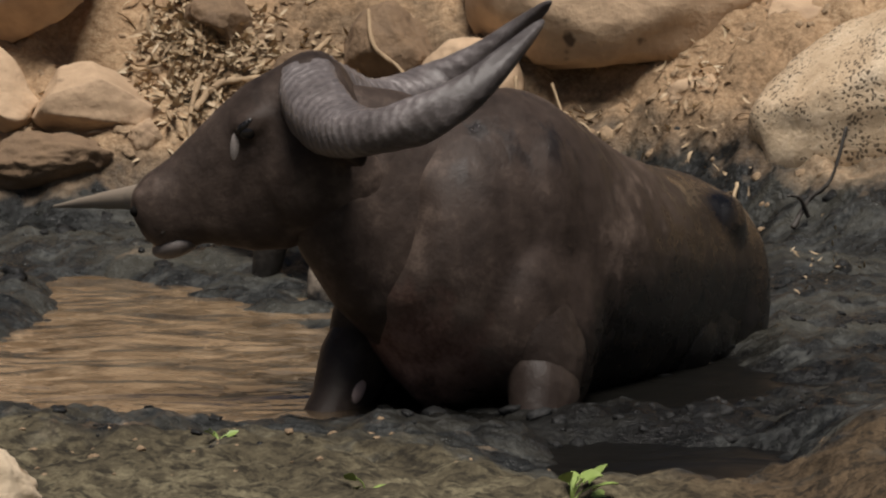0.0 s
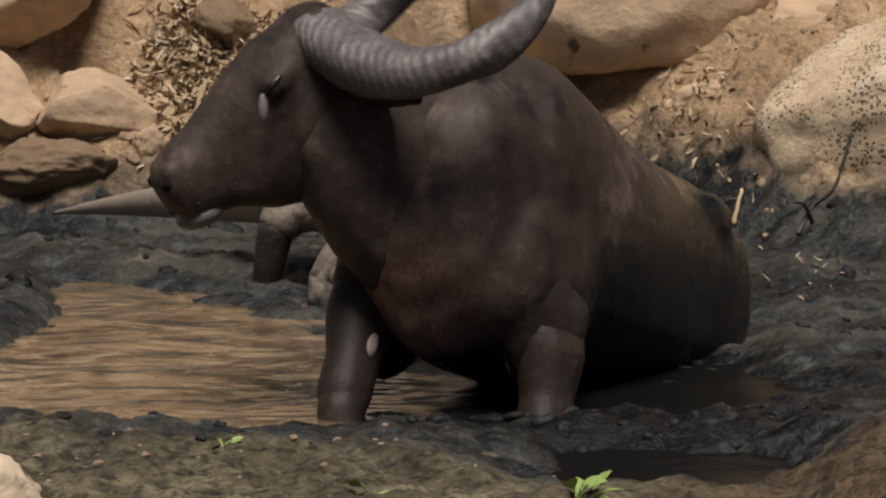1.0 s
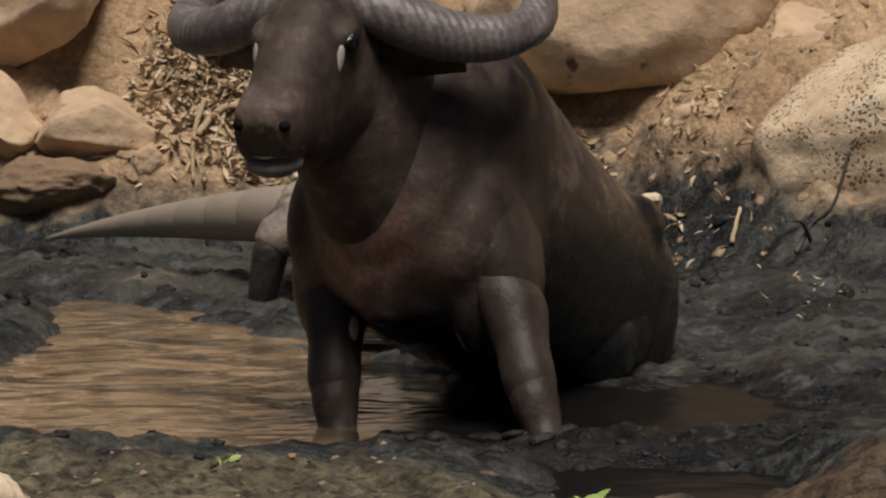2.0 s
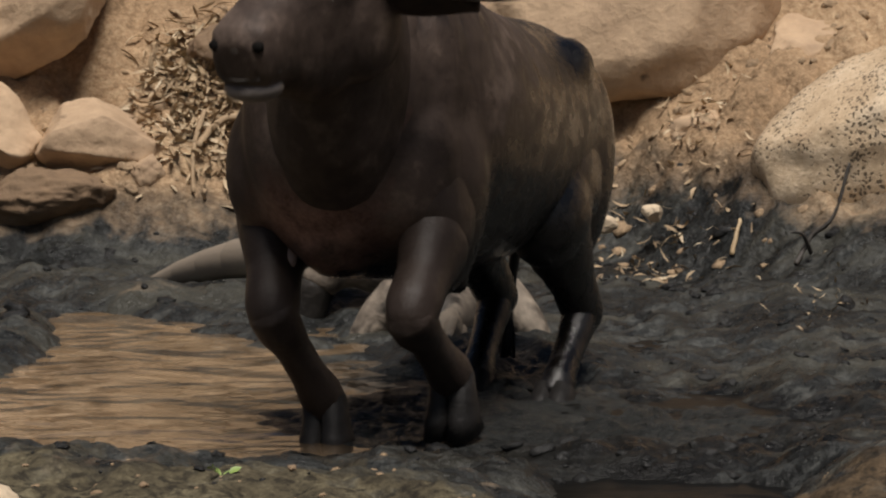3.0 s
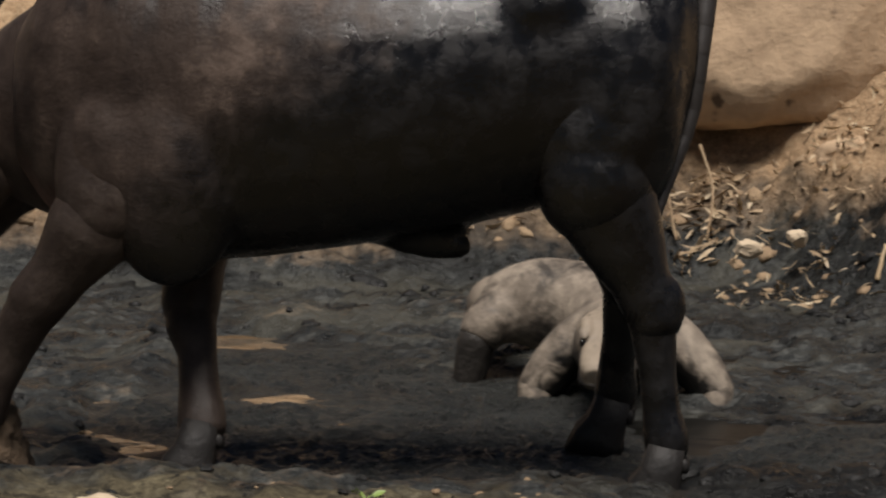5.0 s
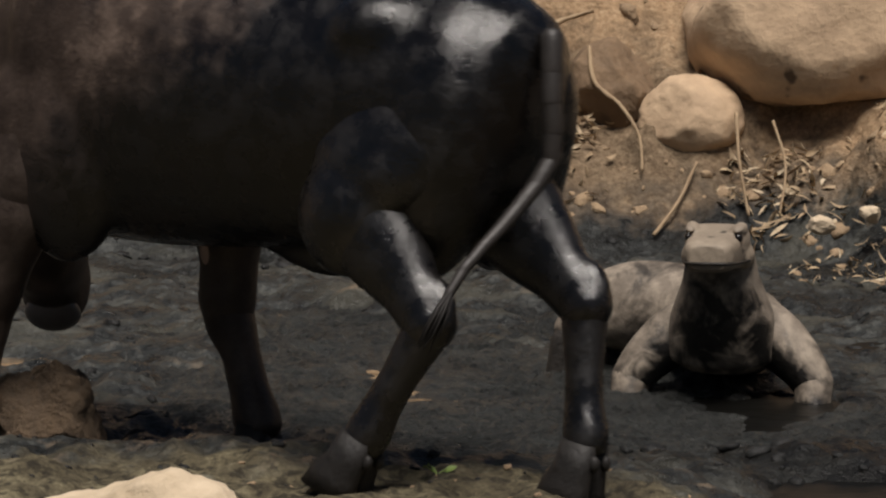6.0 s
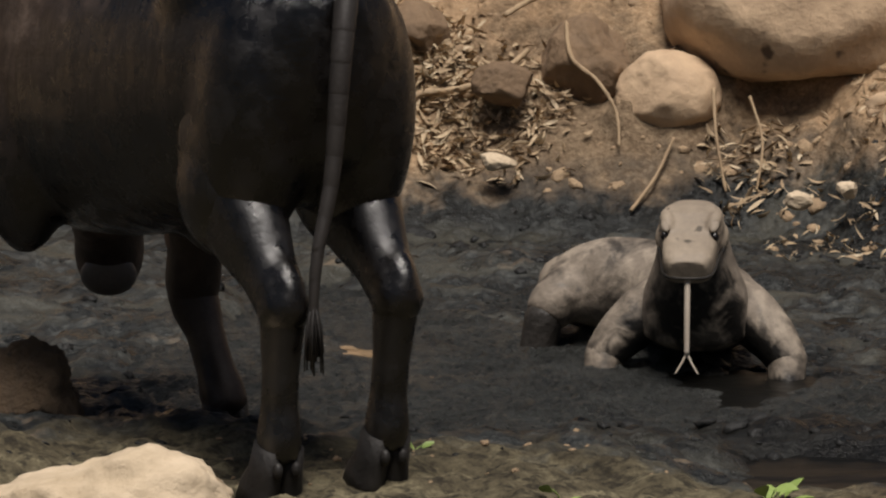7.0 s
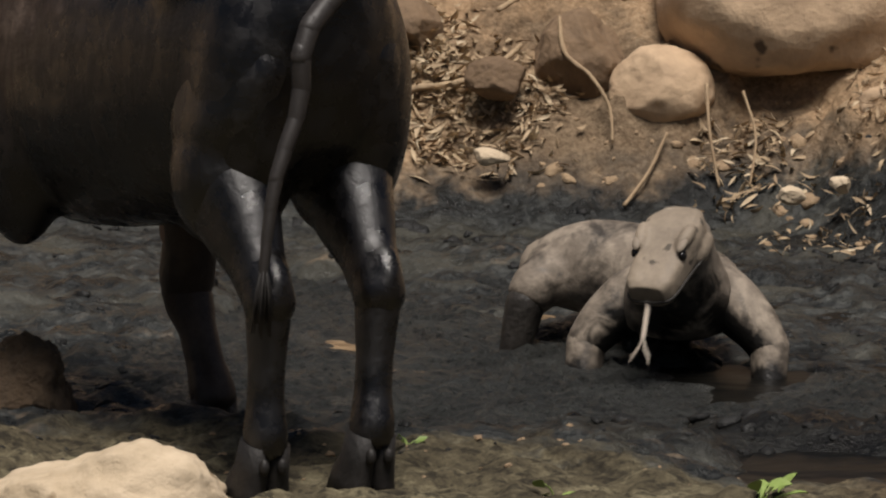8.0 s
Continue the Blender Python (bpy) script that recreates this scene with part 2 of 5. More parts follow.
def scale_material(name, line, limbs=0.0):
    """Lizard skin, dusty above and black with mud, on neck and chest also with painted shade, below the line (height in
    the piece's own space).
    """
    m, nt, b = shader(name)
    co = nt.nodes.new("ShaderNodeTexCoord").outputs["Object"]
    x, y, z = put(nt, "ShaderNodeSeparateXYZ", {0: co}).outputs
    big, mid = noise_of(nt, co, 5.0, 4), noise_of(nt, co, 26, 5)
    cells = put(nt, "ShaderNodeTexVoronoi", {"Vector": co, "Scale": 110.0}).outputs[0]
    crease = noise_of(nt, co, 13, 3, 0.5, 1.5)
    dusty = ramp(nt, calc(nt, "ADD", calc(nt, "MULTIPLY", big, 0.45), calc(nt, "ADD", calc(nt, "MULTIPLY", crease, 0.25), calc(nt, "MULTIPLY", mid, 0.3))), [(0.36, (0.085, 0.07, 0.053)), (0.5, (0.205, 0.168, 0.13)), (0.64, (0.37, 0.31, 0.24))])
    mud = ramp(nt, mid, [(0.35, (0.004, 0.0035, 0.003)), (0.65, (0.016, 0.014, 0.012))])
    edge = calc(nt, "ADD", z, calc(nt, "MULTIPLY", calc(nt, "SUBTRACT", calc(nt, "ADD", big, calc(nt, "MULTIPLY", crease, 0.5)), 0.75), 0.22))
    # the limbs stay dusty further down than the belly
    edge = calc(nt, "ADD", edge, calc(nt, "MULTIPLY", calc(nt, "MAXIMUM", calc(nt, "SUBTRACT", calc(nt, "ABSOLUTE", y), 0.12), 0.0), limbs))
    wet = put(nt, "ShaderNodeMapRange", {0: edge, 1: line + 0.025, 2: line - 0.025}).outputs[0]
    # thrown mud has dried on in patches
    wet = calc(nt, "MAXIMUM", wet, ramp(nt, noise_of(nt, co, 7.5, 5, 0.6, 0.4), [(0.52, 0.0), (0.64, 0.8)]))
    nt.links.new(blend(nt, wet, dusty, mud), b.inputs["Base Color"])
    nt.links.new(blend(nt, wet, (0.75, 0.75, 0.75), (0.4, 0.4, 0.4)), b.inputs["Roughness"])
    relief(nt, b, calc(nt, "ADD", calc(nt, "MULTIPLY", crease, 1.3), calc(nt, "ADD", calc(nt, "MULTIPLY", cells, 0.25), calc(nt, "MULTIPLY", mid, 0.6))), 0.4, 0.006)
    return m


def horn_material():
    """Grey horn with growth rings across it, scuffed pale on the crests, darker to the tip."""
    m, nt, b = shader("grey_ridged_horn")
    co = nt.nodes.new("ShaderNodeTexCoord").outputs["Object"]
    x, y, z = put(nt, "ShaderNodeSeparateXYZ", {0: co}).outputs
    big, fine = noise_of(nt, co, 9.0, 4), noise_of(nt, co, 60, 6, 0.7)
    along = calc(nt, "ADD", calc(nt, "ABSOLUTE", y), calc(nt, "MULTIPLY", x, -0.9))
    rings = calc(nt, "SINE", calc(nt, "ADD", calc(nt, "MULTIPLY", along, 190.0), calc(nt, "MULTIPLY", big, 7.0)))
    mix = calc(nt, "ADD", calc(nt, "ADD", calc(nt, "MULTIPLY", rings, calc(nt, "MULTIPLY", ramp(nt, noise_of(nt, co, 6.0, 2), [(0.45, 0.0), (0.6, 1.0)]), 0.05)), calc(nt, "MULTIPLY", big, 0.5)), calc(nt, "MULTIPLY", fine, 0.45))
    col = ramp(nt, mix, [(0.3, (0.06, 0.05, 0.046)), (0.5, (0.145, 0.125, 0.12)), (0.68, (0.30, 0.27, 0.26))])
    tip = put(nt, "ShaderNodeMapRange", {0: along, 1: 0.72, 2: 0.95}).outputs[0]
    nt.links.new(blend(nt, tip, col, (0.035, 0.03, 0.028)), b.inputs["Base Color"])
    nt.links.new(ramp(nt, fine, [(0.3, 0.28), (0.7, 0.5)]), b.inputs["Roughness"])
    relief(nt, b, calc(nt, "ADD", calc(nt, "MULTIPLY", rings, 0.25), fine), 0.5, 0.006)
    return m


GROUND, WATER = ground_material(), water_material()
ROCK = plain("tan_weathered_rock", (0.30, 0.20, 0.12), (0.62, 0.45, 0.29), 5.0, (0.75, 0.95), 0.6, 0.02, (0.66, (0.12, 0.08, 0.05)), True)
PALE = pitted("pale_pitted_limestone")
CLAY = plain("brown_clay", (0.11, 0.07, 0.04), (0.27, 0.18, 0.105), 6.0, (0.8, 0.95), 0.7, 0.025, None, True)
LIME = plain("pale_limestone", (0.44, 0.34, 0.22), (0.70, 0.57, 0.41), 9.0, (0.8, 0.95), 0.7, 0.015, (0.67, (0.28, 0.20, 0.12)), True)
DAMPCLAY = plain("damp_brown_clay", (0.045, 0.030, 0.018), (0.15, 0.10, 0.058), 12.0, (0.75, 0.95), 0.9, 0.03, (0.62, (0.03, 0.022, 0.015)))
CLOD = plain("dry_tan_earth", (0.18, 0.12, 0.07), (0.42, 0.30, 0.18), 14.0, (0.8, 0.95), 0.8, 0.02)
STIRRED = plain("stirred_mud_film", (0.007, 0.0072, 0.0068), (0.066, 0.069, 0.064), 15.0, (0.2, 0.55), 1.0, 0.05, shine=0.3)
STIRRED_WET = plain("wet_flung_mud", (0.0022, 0.002, 0.0018), (0.006, 0.0055, 0.005), 14.0, (0.24, 0.55), 0.5, 0.014, shine=0.15)
BLACKMUD = plain("wet_black_mud", (0.007, 0.0072, 0.007), (0.032, 0.032, 0.031), 9.0, (0.3, 0.6), 0.7, 0.02, None, True, 0.2)
LITTER = leaf_material()
LEAF = plain("dry_leaf", (0.30, 0.20, 0.10), (0.62, 0.48, 0.30), 30.0, (0.6, 0.8), 0.3, 0.004)
ROOT = plain("pale_root_bark", (0.24, 0.16, 0.09), (0.45, 0.33, 0.2), 25.0, (0.7, 0.9), 0.5, 0.005)
TWIG = plain("dark_twig_bark", (0.02, 0.017, 0.014), (0.06, 0.05, 0.04), 25.0, (0.5, 0.8), 0.5, 0.005)
TAILSKIN = plain("dark_tail_hide", (0.016, 0.0135, 0.012), (0.034, 0.029, 0.026), 30.0, (0.45, 0.6), 0.3, 0.003)
GREEN = plain("fresh_green_leaf", (0.16, 0.25, 0.05), (0.34, 0.42, 0.13), 20.0, (0.4, 0.6), 0.2, 0.003)
HIDE = hide_material("buffalo_hide_part_wet", (0.95, 1.0, 1.16), pink=(0.70, 0.0, 0.60), shine=0.6)
HIDE_LEG = hide_material("damp_buffalo_leg_hide", darkened=True, shine=0.3)
HIDE_CHEST = hide_material("buffalo_chest_hide", pink=(0.22, 0.0, -0.32))
HIDE_DRY = hide_material("dusty_buffalo_hide")
HIDE_WET = hide_material("wet_buffalo_hide", wet_all=True, shine=0.7)
HORN = horn_material()
HOOF = plain("black_hoof", (0.008, 0.0075, 0.007), (0.025, 0.022, 0.02), 20.0, (0.45, 0.65), 0.5, 0.006, shine=0.3)
EYE = plain("dark_eye", (0.006, 0.005, 0.005), (0.012, 0.01, 0.009), 20.0, (0.08, 0.12), 0.0)
TEAR = plain("pale_face_mark", (0.18, 0.155, 0.14), (0.36, 0.32, 0.29), 40.0, (0.6, 0.8), 0.3, 0.004)
LIP = plain("grey_lip_skin", (0.075, 0.063, 0.056), (0.16, 0.138, 0.125), 30.0, (0.35, 0.55), 0.3, 0.004)
MUZZLE = plain("grey_muzzle_skin", (0.05, 0.042, 0.04), (0.13, 0.11, 0.10), 30.0, (0.3, 0.5), 0.4, 0.005)
NOSTRIL = plain("dark_nostril_lining", (0.004, 0.0035, 0.003), (0.008, 0.007, 0.006), 20.0, (0.8, 0.9), 0.2, 0.003, shine=0.1)
PINK = plain("pinkish_bare_skin", (0.22, 0.15, 0.13), (0.40, 0.30, 0.265), 10.0, (0.5, 0.7), 0.3, 0.01)
SCALES_TRUNK, SCALES_LEG = scale_material("lizard_trunk_skin", 0.285, 0.6), scale_material("lizard_leg_skin", -0.045)
# the neck's dark underside paints the jaw's shade along with the mud
SCALES_NECK = scale_material("lizard_neck_skin", -0.075)
SCALES_TAIL = plain("pale_lizard_tail_skin", (0.235, 0.192, 0.146), (0.262, 0.216, 0.166), 8.0, (0.6, 0.8), 0.4, 0.005)
SCALES = plain("dusty_lizard_skin", (0.17, 0.135, 0.10), (0.36, 0.295, 0.22), 14.0, (0.55, 0.75), 0.5, 0.006, (0.64, (0.08, 0.065, 0.048)))
SCALES_MUD = plain("muddy_lizard_skin", (0.012, 0.011, 0.010), (0.05, 0.044, 0.038), 12.0, (0.35, 0.6), 0.6, 0.01, shine=0.25)
TONGUE = plain("yellowish_tongue", (0.5, 0.42, 0.33), (0.66, 0.58, 0.48), 40.0, (0.3, 0.4), 0.1, 0.002)


# ---- mesh tools ----
def finish(name, bm, material, smooth=True):
    me = bpy.data.meshes.new(name)
    bm.normal_update()
    bm.to_mesh(me)
    bm.free()
    me.materials.append(material)
    if smooth:
        me.polygons.foreach_set("use_smooth", [True] * len(me.polygons))
    return new(name, me)


def part(name, bm, material, parent, label="", smooth=True):
    ob = finish(name, bm, material, smooth)
    ob.parent = parent
    return tagged(ob, label)


def melt(ob, voxel, rounds=6):
    """Fuse overlapping volumes into one skin."""
    r = ob.modifiers.new("fuse", "REMESH")
    r.mode, r.voxel_size, r.use_smooth_shade = "VOXEL", voxel, True
    s = ob.modifiers.new("soften", "SMOOTH")
    s.factor, s.iterations = 0.5, rounds
    return ob


def tube(bm, stations, sides=20, power=2.3, cap=True):
    """A skin through rings (centre, axis, up, half width, half height)."""
    rings = []
    for c, ax, up, w, h in stations:
        c, ax, up = Vector(c), Vector(ax).normalized(), Vector(up)
        side = up.cross(ax).normalized()
        up = ax.cross(side)
        ring = []
        for k in range(sides):
            a = 2 * math.pi * k / sides
            ca, sa = math.cos(a), math.sin(a)
            r = (abs(ca) ** power + abs(sa) ** power) ** (-1 / power)
            ring.append(bm.verts.new(c + side * (w * ca * r) + up * (h * sa * r)))
        rings.append(ring)
    for a, b in zip(rings, rings[1:]):
        for k in range(sides):
            bm.faces.new((a[k], a[(k + 1) % sides], b[(k + 1) % sides], b[k]))
    if cap:
        bm.faces.new(rings[0][::-1])
        bm.faces.new(rings[-1])
    return bm


def along_x(bm, rows, sides=24, power=2.3):
    return tube(bm, [((x, y, z), (1, 0, 0), (0, 0, 1), w, h) for x, y, z, w, h in rows], sides, power)


def down_z(bm, rows, sides=16, power=2.2):
    """Limb along -Z: rows of (x, y, z, half width across, half width fore and aft)."""
    return tube(bm, [((x, y, z), (0, 0, -1), (1, 0, 0), w, h) for x, y, z, w, h in rows], sides, power)


def blob(bm, c, r, turn=(0, 0, 0), sub=3):
    m = pose(*c, *turn) @ Matrix.Diagonal((*r, 1))
    bmesh.ops.create_icosphere(bm, subdivisions=sub, radius=1, matrix=m)
    return bm


def path_tube(bm, pts, r0, r1, sides=8):
    """A tapering round tube along points."""
    pts = [Vector(p) for p in pts]
    st = []
    for i, p in enumerate(pts):
        ax = pts[min(i + 1, len(pts) - 1)] - pts[max(i - 1, 0)]
        r = r0 + (r1 - r0) * i / (len(pts) - 1)
        up = Vector((0, 0, 1)) if abs(ax.normalized().z) < 0.9 else Vector((1, 0, 0))
        st.append((p, ax, up, r, r))
    return tube(bm, st, sides, 2.0)


def smooth_path(pts, n=6):
    """Points of a soft curve through pts."""
    pts = [Vector(p) for p in pts]
    out = []
    for i in range(len(pts) - 1):
        p0, p1, p2, p3 = pts[max(i - 1, 0)], pts[i], pts[i + 1], pts[min(i + 2, len(pts) - 1)]
        for k in range(n):
            t = k / n
            out.append(0.5 * (2 * p1 + (p2 - p0) * t + (2 * p0 - 5 * p1 + 4 * p2 - p3) * t * t + (3 * p1 - p0 - 3 * p2 + p3) * t ** 3))
    return out + [pts[-1]]


def step(a, b, x):
    t = min(1.0, max(0.0, (x - a) / (b - a)))
    return t * t * (3 - 2 * t)


# ---- ground ----
def lumps(x, y, s, seed):
    return noise.noise((x * s + seed, y * s - seed, seed * 0.7))


def foot(x):
    """Where the far bank begins, across the view."""
    return 3.3 + 0.15 * lumps(x, 0, 1.5, 3) - 1.1 * step(0.3, 1.4, x) - 1.2 * step(1.7, 3.2, x)


def height(x, y):
    s = y - foot(x)
    z = 0.028 * lumps(x, y, 2.2, 5) + 0.03 * lumps(x, y, 6, 9) + 0.022 * lumps(x, y, 12, 2) + 0.011 * lumps(x, y, 27, 8) + 0.004 * lumps(x, y, 55, 3)
    # the open pool, the churned hollow where the animal lies, the puddle in front
    z -= 0.12 * math.exp(-(((x + 0.68) / 0.6) ** 4 + ((y - 0.95) / 1.2) ** 4))
    z -= 0.06 * math.exp(-(((x - 0.38) / 0.6) ** 4 + ((y - 0.2) / 0.42) ** 4))
    z -= 0.08 * math.exp(-(((x - 0.56) / 0.34) ** 4 + ((y + 1.08) / 0.38) ** 4))
    z += 0.065 * step(0.0, 0.3, y - 2.4 + 1.85 * (x + 1.2)) * step(-1.5, -1.2, x) * step(0.25, -0.05, x) * step(0.75, 1.1, y) * step(2.9, 2.3, y)
    z += 0.10 * math.exp(-(((x + 1.22) / 0.13) ** 2 + ((y - 1.5) / 0.45) ** 2))
    z += 0.025 + 0.03 * step(0.75, 0.95, x)
    # near shore
    z += 0.05 * step(-0.45, -0.8, y) * (1 - 0.8 * math.exp(-(((x - 0.56) / 0.38) ** 4 + ((y + 1.08) / 0.43) ** 4)))
    z += 0.09 * step(0.62, 1.1, x) * step(-0.75, -1.3, y) + 0.03 * step(-1.25, -1.6, x) * step(-0.2, -0.8, y)
    z -= 0.16 * math.exp(-(((x + 1.15) / 0.16) ** 2 + ((y - 3.95) / 0.12) ** 2)) + 0.07 * math.exp(-(((x - 0.45) / 0.26) ** 4 + ((y - 3.75) / 0.12) ** 2))
    if s > 0:
        k = 0.80 - 0.32 * step(0.2, 1.4, x)
        rise = k * s + 0.3 * max(0.0, s - 1.4) * step(0.2, 1.1, x)
        rise *= 0.55 + 0.45 * step(0, 0.5, s)
        rise = 3.6 * math.tanh(rise / 3.6)
        z += rise + step(0.1, 0.6, s) * (0.10 * lumps(x, y, 1.6, 7) + 0.12 * (0.3 - abs(lumps(x, y, 3.2, 1))) + 0.07 * (0.3 - abs(lumps(x, y, 7.5, 4))) + 0.03 * lumps(x, y, 13, 5) + 0.013 * lumps(x, y, 26, 6))
    return z


def spread(lo, hi, fine, limit):
    """Steps that are fine from lo to hi and grow out to the limit."""
    v = list(np.arange(lo, hi + fine / 2, fine))
    d = fine
    while v[-1] < limit:
        d *= 1.35
        v.append(v[-1] + d)
    d = fine
    while v[0] > -limit:
        d *= 1.35
        v.insert(0, v[0] - d)
    return v


def build_ground():
    xs, ys = spread(-2.3, 1.7, 0.014, 900), spread(-2.1, 5.0, 0.018, 900)
    verts = [(x, y, height(x, y)) for y in ys for x in xs]
    n = len(xs)
    faces = [(j * n + i, j * n + i + 1, (j + 1) * n + i + 1, (j + 1) * n + i) for j in range(len(ys) - 1) for i in range(n - 1)]
    me = bpy.data.meshes.new("ground")
    me.from_pydata(verts, [], faces)
    me.materials.append(GROUND)
    me.polygons.foreach_set("use_smooth", [True] * len(me.polygons))
    tagged(new("ground", me), "dark trampled mud rising to a tan earth bank", "ground", kind="structure")
    bm = bmesh.new()
    bmesh.ops.create_grid(bm, x_segments=1, y_segments=1, size=1, matrix=pose(-0.3, 0.6, 0.0) @ Matrix.Diagonal((2.6, 3.2, 1, 1)))
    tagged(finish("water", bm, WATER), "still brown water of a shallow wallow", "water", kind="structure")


build_ground()


def rock(name, label, c, r, turn=(0, 0, 0), seed=1, material=ROCK, cuts=7, rough=0.10, category="rock", flat=0.72, faces=()):
    """A worn stone: a ball cut by random planes, then roughened."""
    rnd = random.Random(seed)
    bm = bmesh.new()
    bmesh.ops.create_icosphere(bm, subdivisions=5, radius=1)
    planes = [(Vector(n).normalized(), d) for n, d in faces]
    for _ in range(cuts):
        n = Vector((rnd.gauss(0, 1), rnd.gauss(0, 1), rnd.gauss(0, 1))).normalized()
        planes.append((n, rnd.uniform(flat - 0.12, flat + 0.16)))
    for v in bm.verts:
        p = v.co.copy()
        for n, d in planes:
            over = p.dot(n) - d
            if over > 0:
                p -= n * over * 0.95
        q = p * 1.6 + Vector((seed, seed * 2.1, 0))
        p *= 1 + rough * noise.noise(q) + rough * 0.5 * noise.noise(q * 2.7) + rough * 0.22 * noise.noise(q * 7)
        v.co = Vector((p.x * r[0], p.y * r[1], p.z * r[2]))
    ob = finish(name, bm, material)
    ob.matrix_world = pose(*c, *turn)
    return tagged(ob, label, category)


# ---- water buffalo ----
def torso_mesh():
    bm = bmesh.new()
    rows = [(-0.85, 1.22, 1.00, 0.07), (-0.81, 1.28, 0.86, 0.165), (-0.69, 1.33, 0.75, 0.235), (-0.48, 1.345, 0.705, 0.265), (-0.25, 1.33, 0.65, 0.29), (0.0, 1.335, 0.605, 0.31),
            (0.22, 1.37, 0.575, 0.315), (0.42, 1.41, 0.56, 0.30), (0.56, 1.385, 0.575, 0.268), (0.67, 1.32, 0.63, 0.235), (0.76, 1.24, 0.70, 0.19), (0.83, 1.12, 0.80, 0.10)]
    along_x(bm, [(x, 0, (a + b) / 2, w, (a - b) / 2) for x, a, b, w in rows], 28, 2.25)
    for s in (1, -1):
        blob(bm, (0.46, s * 0.205, 0.96), (0.17, 0.09, 0.33), (0, 14, 0))      # shoulder blade
        blob(bm, (0.55, s * 0.20, 0.84), (0.14, 0.11, 0.20))                  # point of the shoulder
        blob(bm, (-0.50, s * 0.17, 1.20), (0.13, 0.08, 0.10), (0, 0, 20 * s))  # hip bone
        blob(bm, (-0.65, s * 0.13, 0.95), (0.17, 0.13, 0.32), (0, -6, 0))      # buttock
    for s in (1, -1):
        blob(bm, (0.42, s * 0.222, 0.79), (0.18, 0.105, 0.27))                # upper arm
    blob(bm, (0.55, 0, 0.70), (0.15, 0.12, 0.15))                              # brisket
    blob(bm, (0.32, 0, 1.33), (0.24, 0.06, 0.09))                              # withers
    blob(bm, (-0.15, 0, 0.63), (0.16, 0.05, 0.05), (0, -12, 0))                # sheath
    return bm


def horn_mesh(s):
    pts = smooth_path([(-0.02, s * 0.04, 0.03), (-0.02, s * 0.15, -0.015), (-0.05, s * 0.27, -0.08), (-0.12, s * 0.37, -0.12),
                       (-0.24, s * 0.425, -0.145), (-0.37, s * 0.42, -0.14), (-0.49, s * 0.36, -0.11), (-0.59, s * 0.27, -0.08)], 9)
    st = []
    n = len(pts) - 1
    for i, p in enumerate(pts):
        k = i / n
        ax = pts[min(i + 1, n)] - pts[max(i - 1, 0)]
        w = 0.078 * (1 - k ** 1.7) ** 0.85 * (0.8 + 0.2 * step(0.02, 0.22, k)) + 0.005
        ridge = 1 + 0.02 * math.sin(i * 2.1) * (1 - k)
        st.append((p, ax, (1, 0, 0.35), w * 0.80 * ridge, w * ridge))
    return tube(bmesh.new(), st, 16, 3.0)


def head_mesh():
    bm = bmesh.new()
    along_x(bm, [(-0.10, 0, -0.04, 0.07, 0.07), (-0.05, 0, -0.03, 0.115, 0.105), (0.03, 0, -0.105, 0.128, 0.195), (0.12, 0, -0.115, 0.125, 0.203),
                 (0.21, 0, -0.122, 0.110, 0.188), (0.30, 0, -0.118, 0.096, 0.157), (0.39, 0, -0.101, 0.084, 0.112), (0.46, 0, -0.093, 0.086, 0.095),
                 (0.51, 0, -0.098, 0.077, 0.082), (0.538, 0, -0.095, 0.05, 0.045)], 24, 2.5)
    for s in (1, -1):
        blob(bm, (0.06, s * 0.080, -0.165), (0.15, 0.066, 0.145), (0, 12, 0))    # cheek
        blob(bm, (0.00, s * 0.075, -0.215), (0.09, 0.05, 0.10))       # corner of the jaw
        blob(bm, (0.135, s * 0.105, 0.0), (0.055, 0.025, 0.035))      # brow
        blob(bm, (0.49, s * 0.045, -0.05), (0.035, 0.03, 0.032))      # nostril wing
    blob(bm, (-0.01, 0, 0.045), (0.08, 0.10, 0.05))                   # forehead
    blob(bm, (0.43, 0, -0.175), (0.08, 0.055, 0.03))                  # lower lip
    return bm


def larger(bm):
    """The head's pieces are drawn a little small and long in the face; bring them to size."""
    for v in bm.verts:
        if v.co.x > 0.155:
            v.co.x = 0.155 + (v.co.x - 0.155) * 0.9
    bmesh.ops.scale(bm, vec=(1.06, 1.06, 1.06), verts=bm.verts)
    return bm


def ear_mesh(s):
    st = []
    for k in range(11):
        u = k / 10
        w = 0.058 * math.sin(math.pi * (0.10 + 0.90 * u) ** 0.75) + 0.005
        st.append(((0.02 - 0.10 * u, s * (0.11 + 0.20 * u), -0.12 - 0.06 * u), (-0.10, s * 0.2, -0.06), (0.5, s * 0.2, 0.8), 0.015, w))
    return tube(bmesh.new(), st, 14, 2.0)


LEG = {"fore": (0.425, 0.30), "hind": (0.34, 0.37, 0.32)}


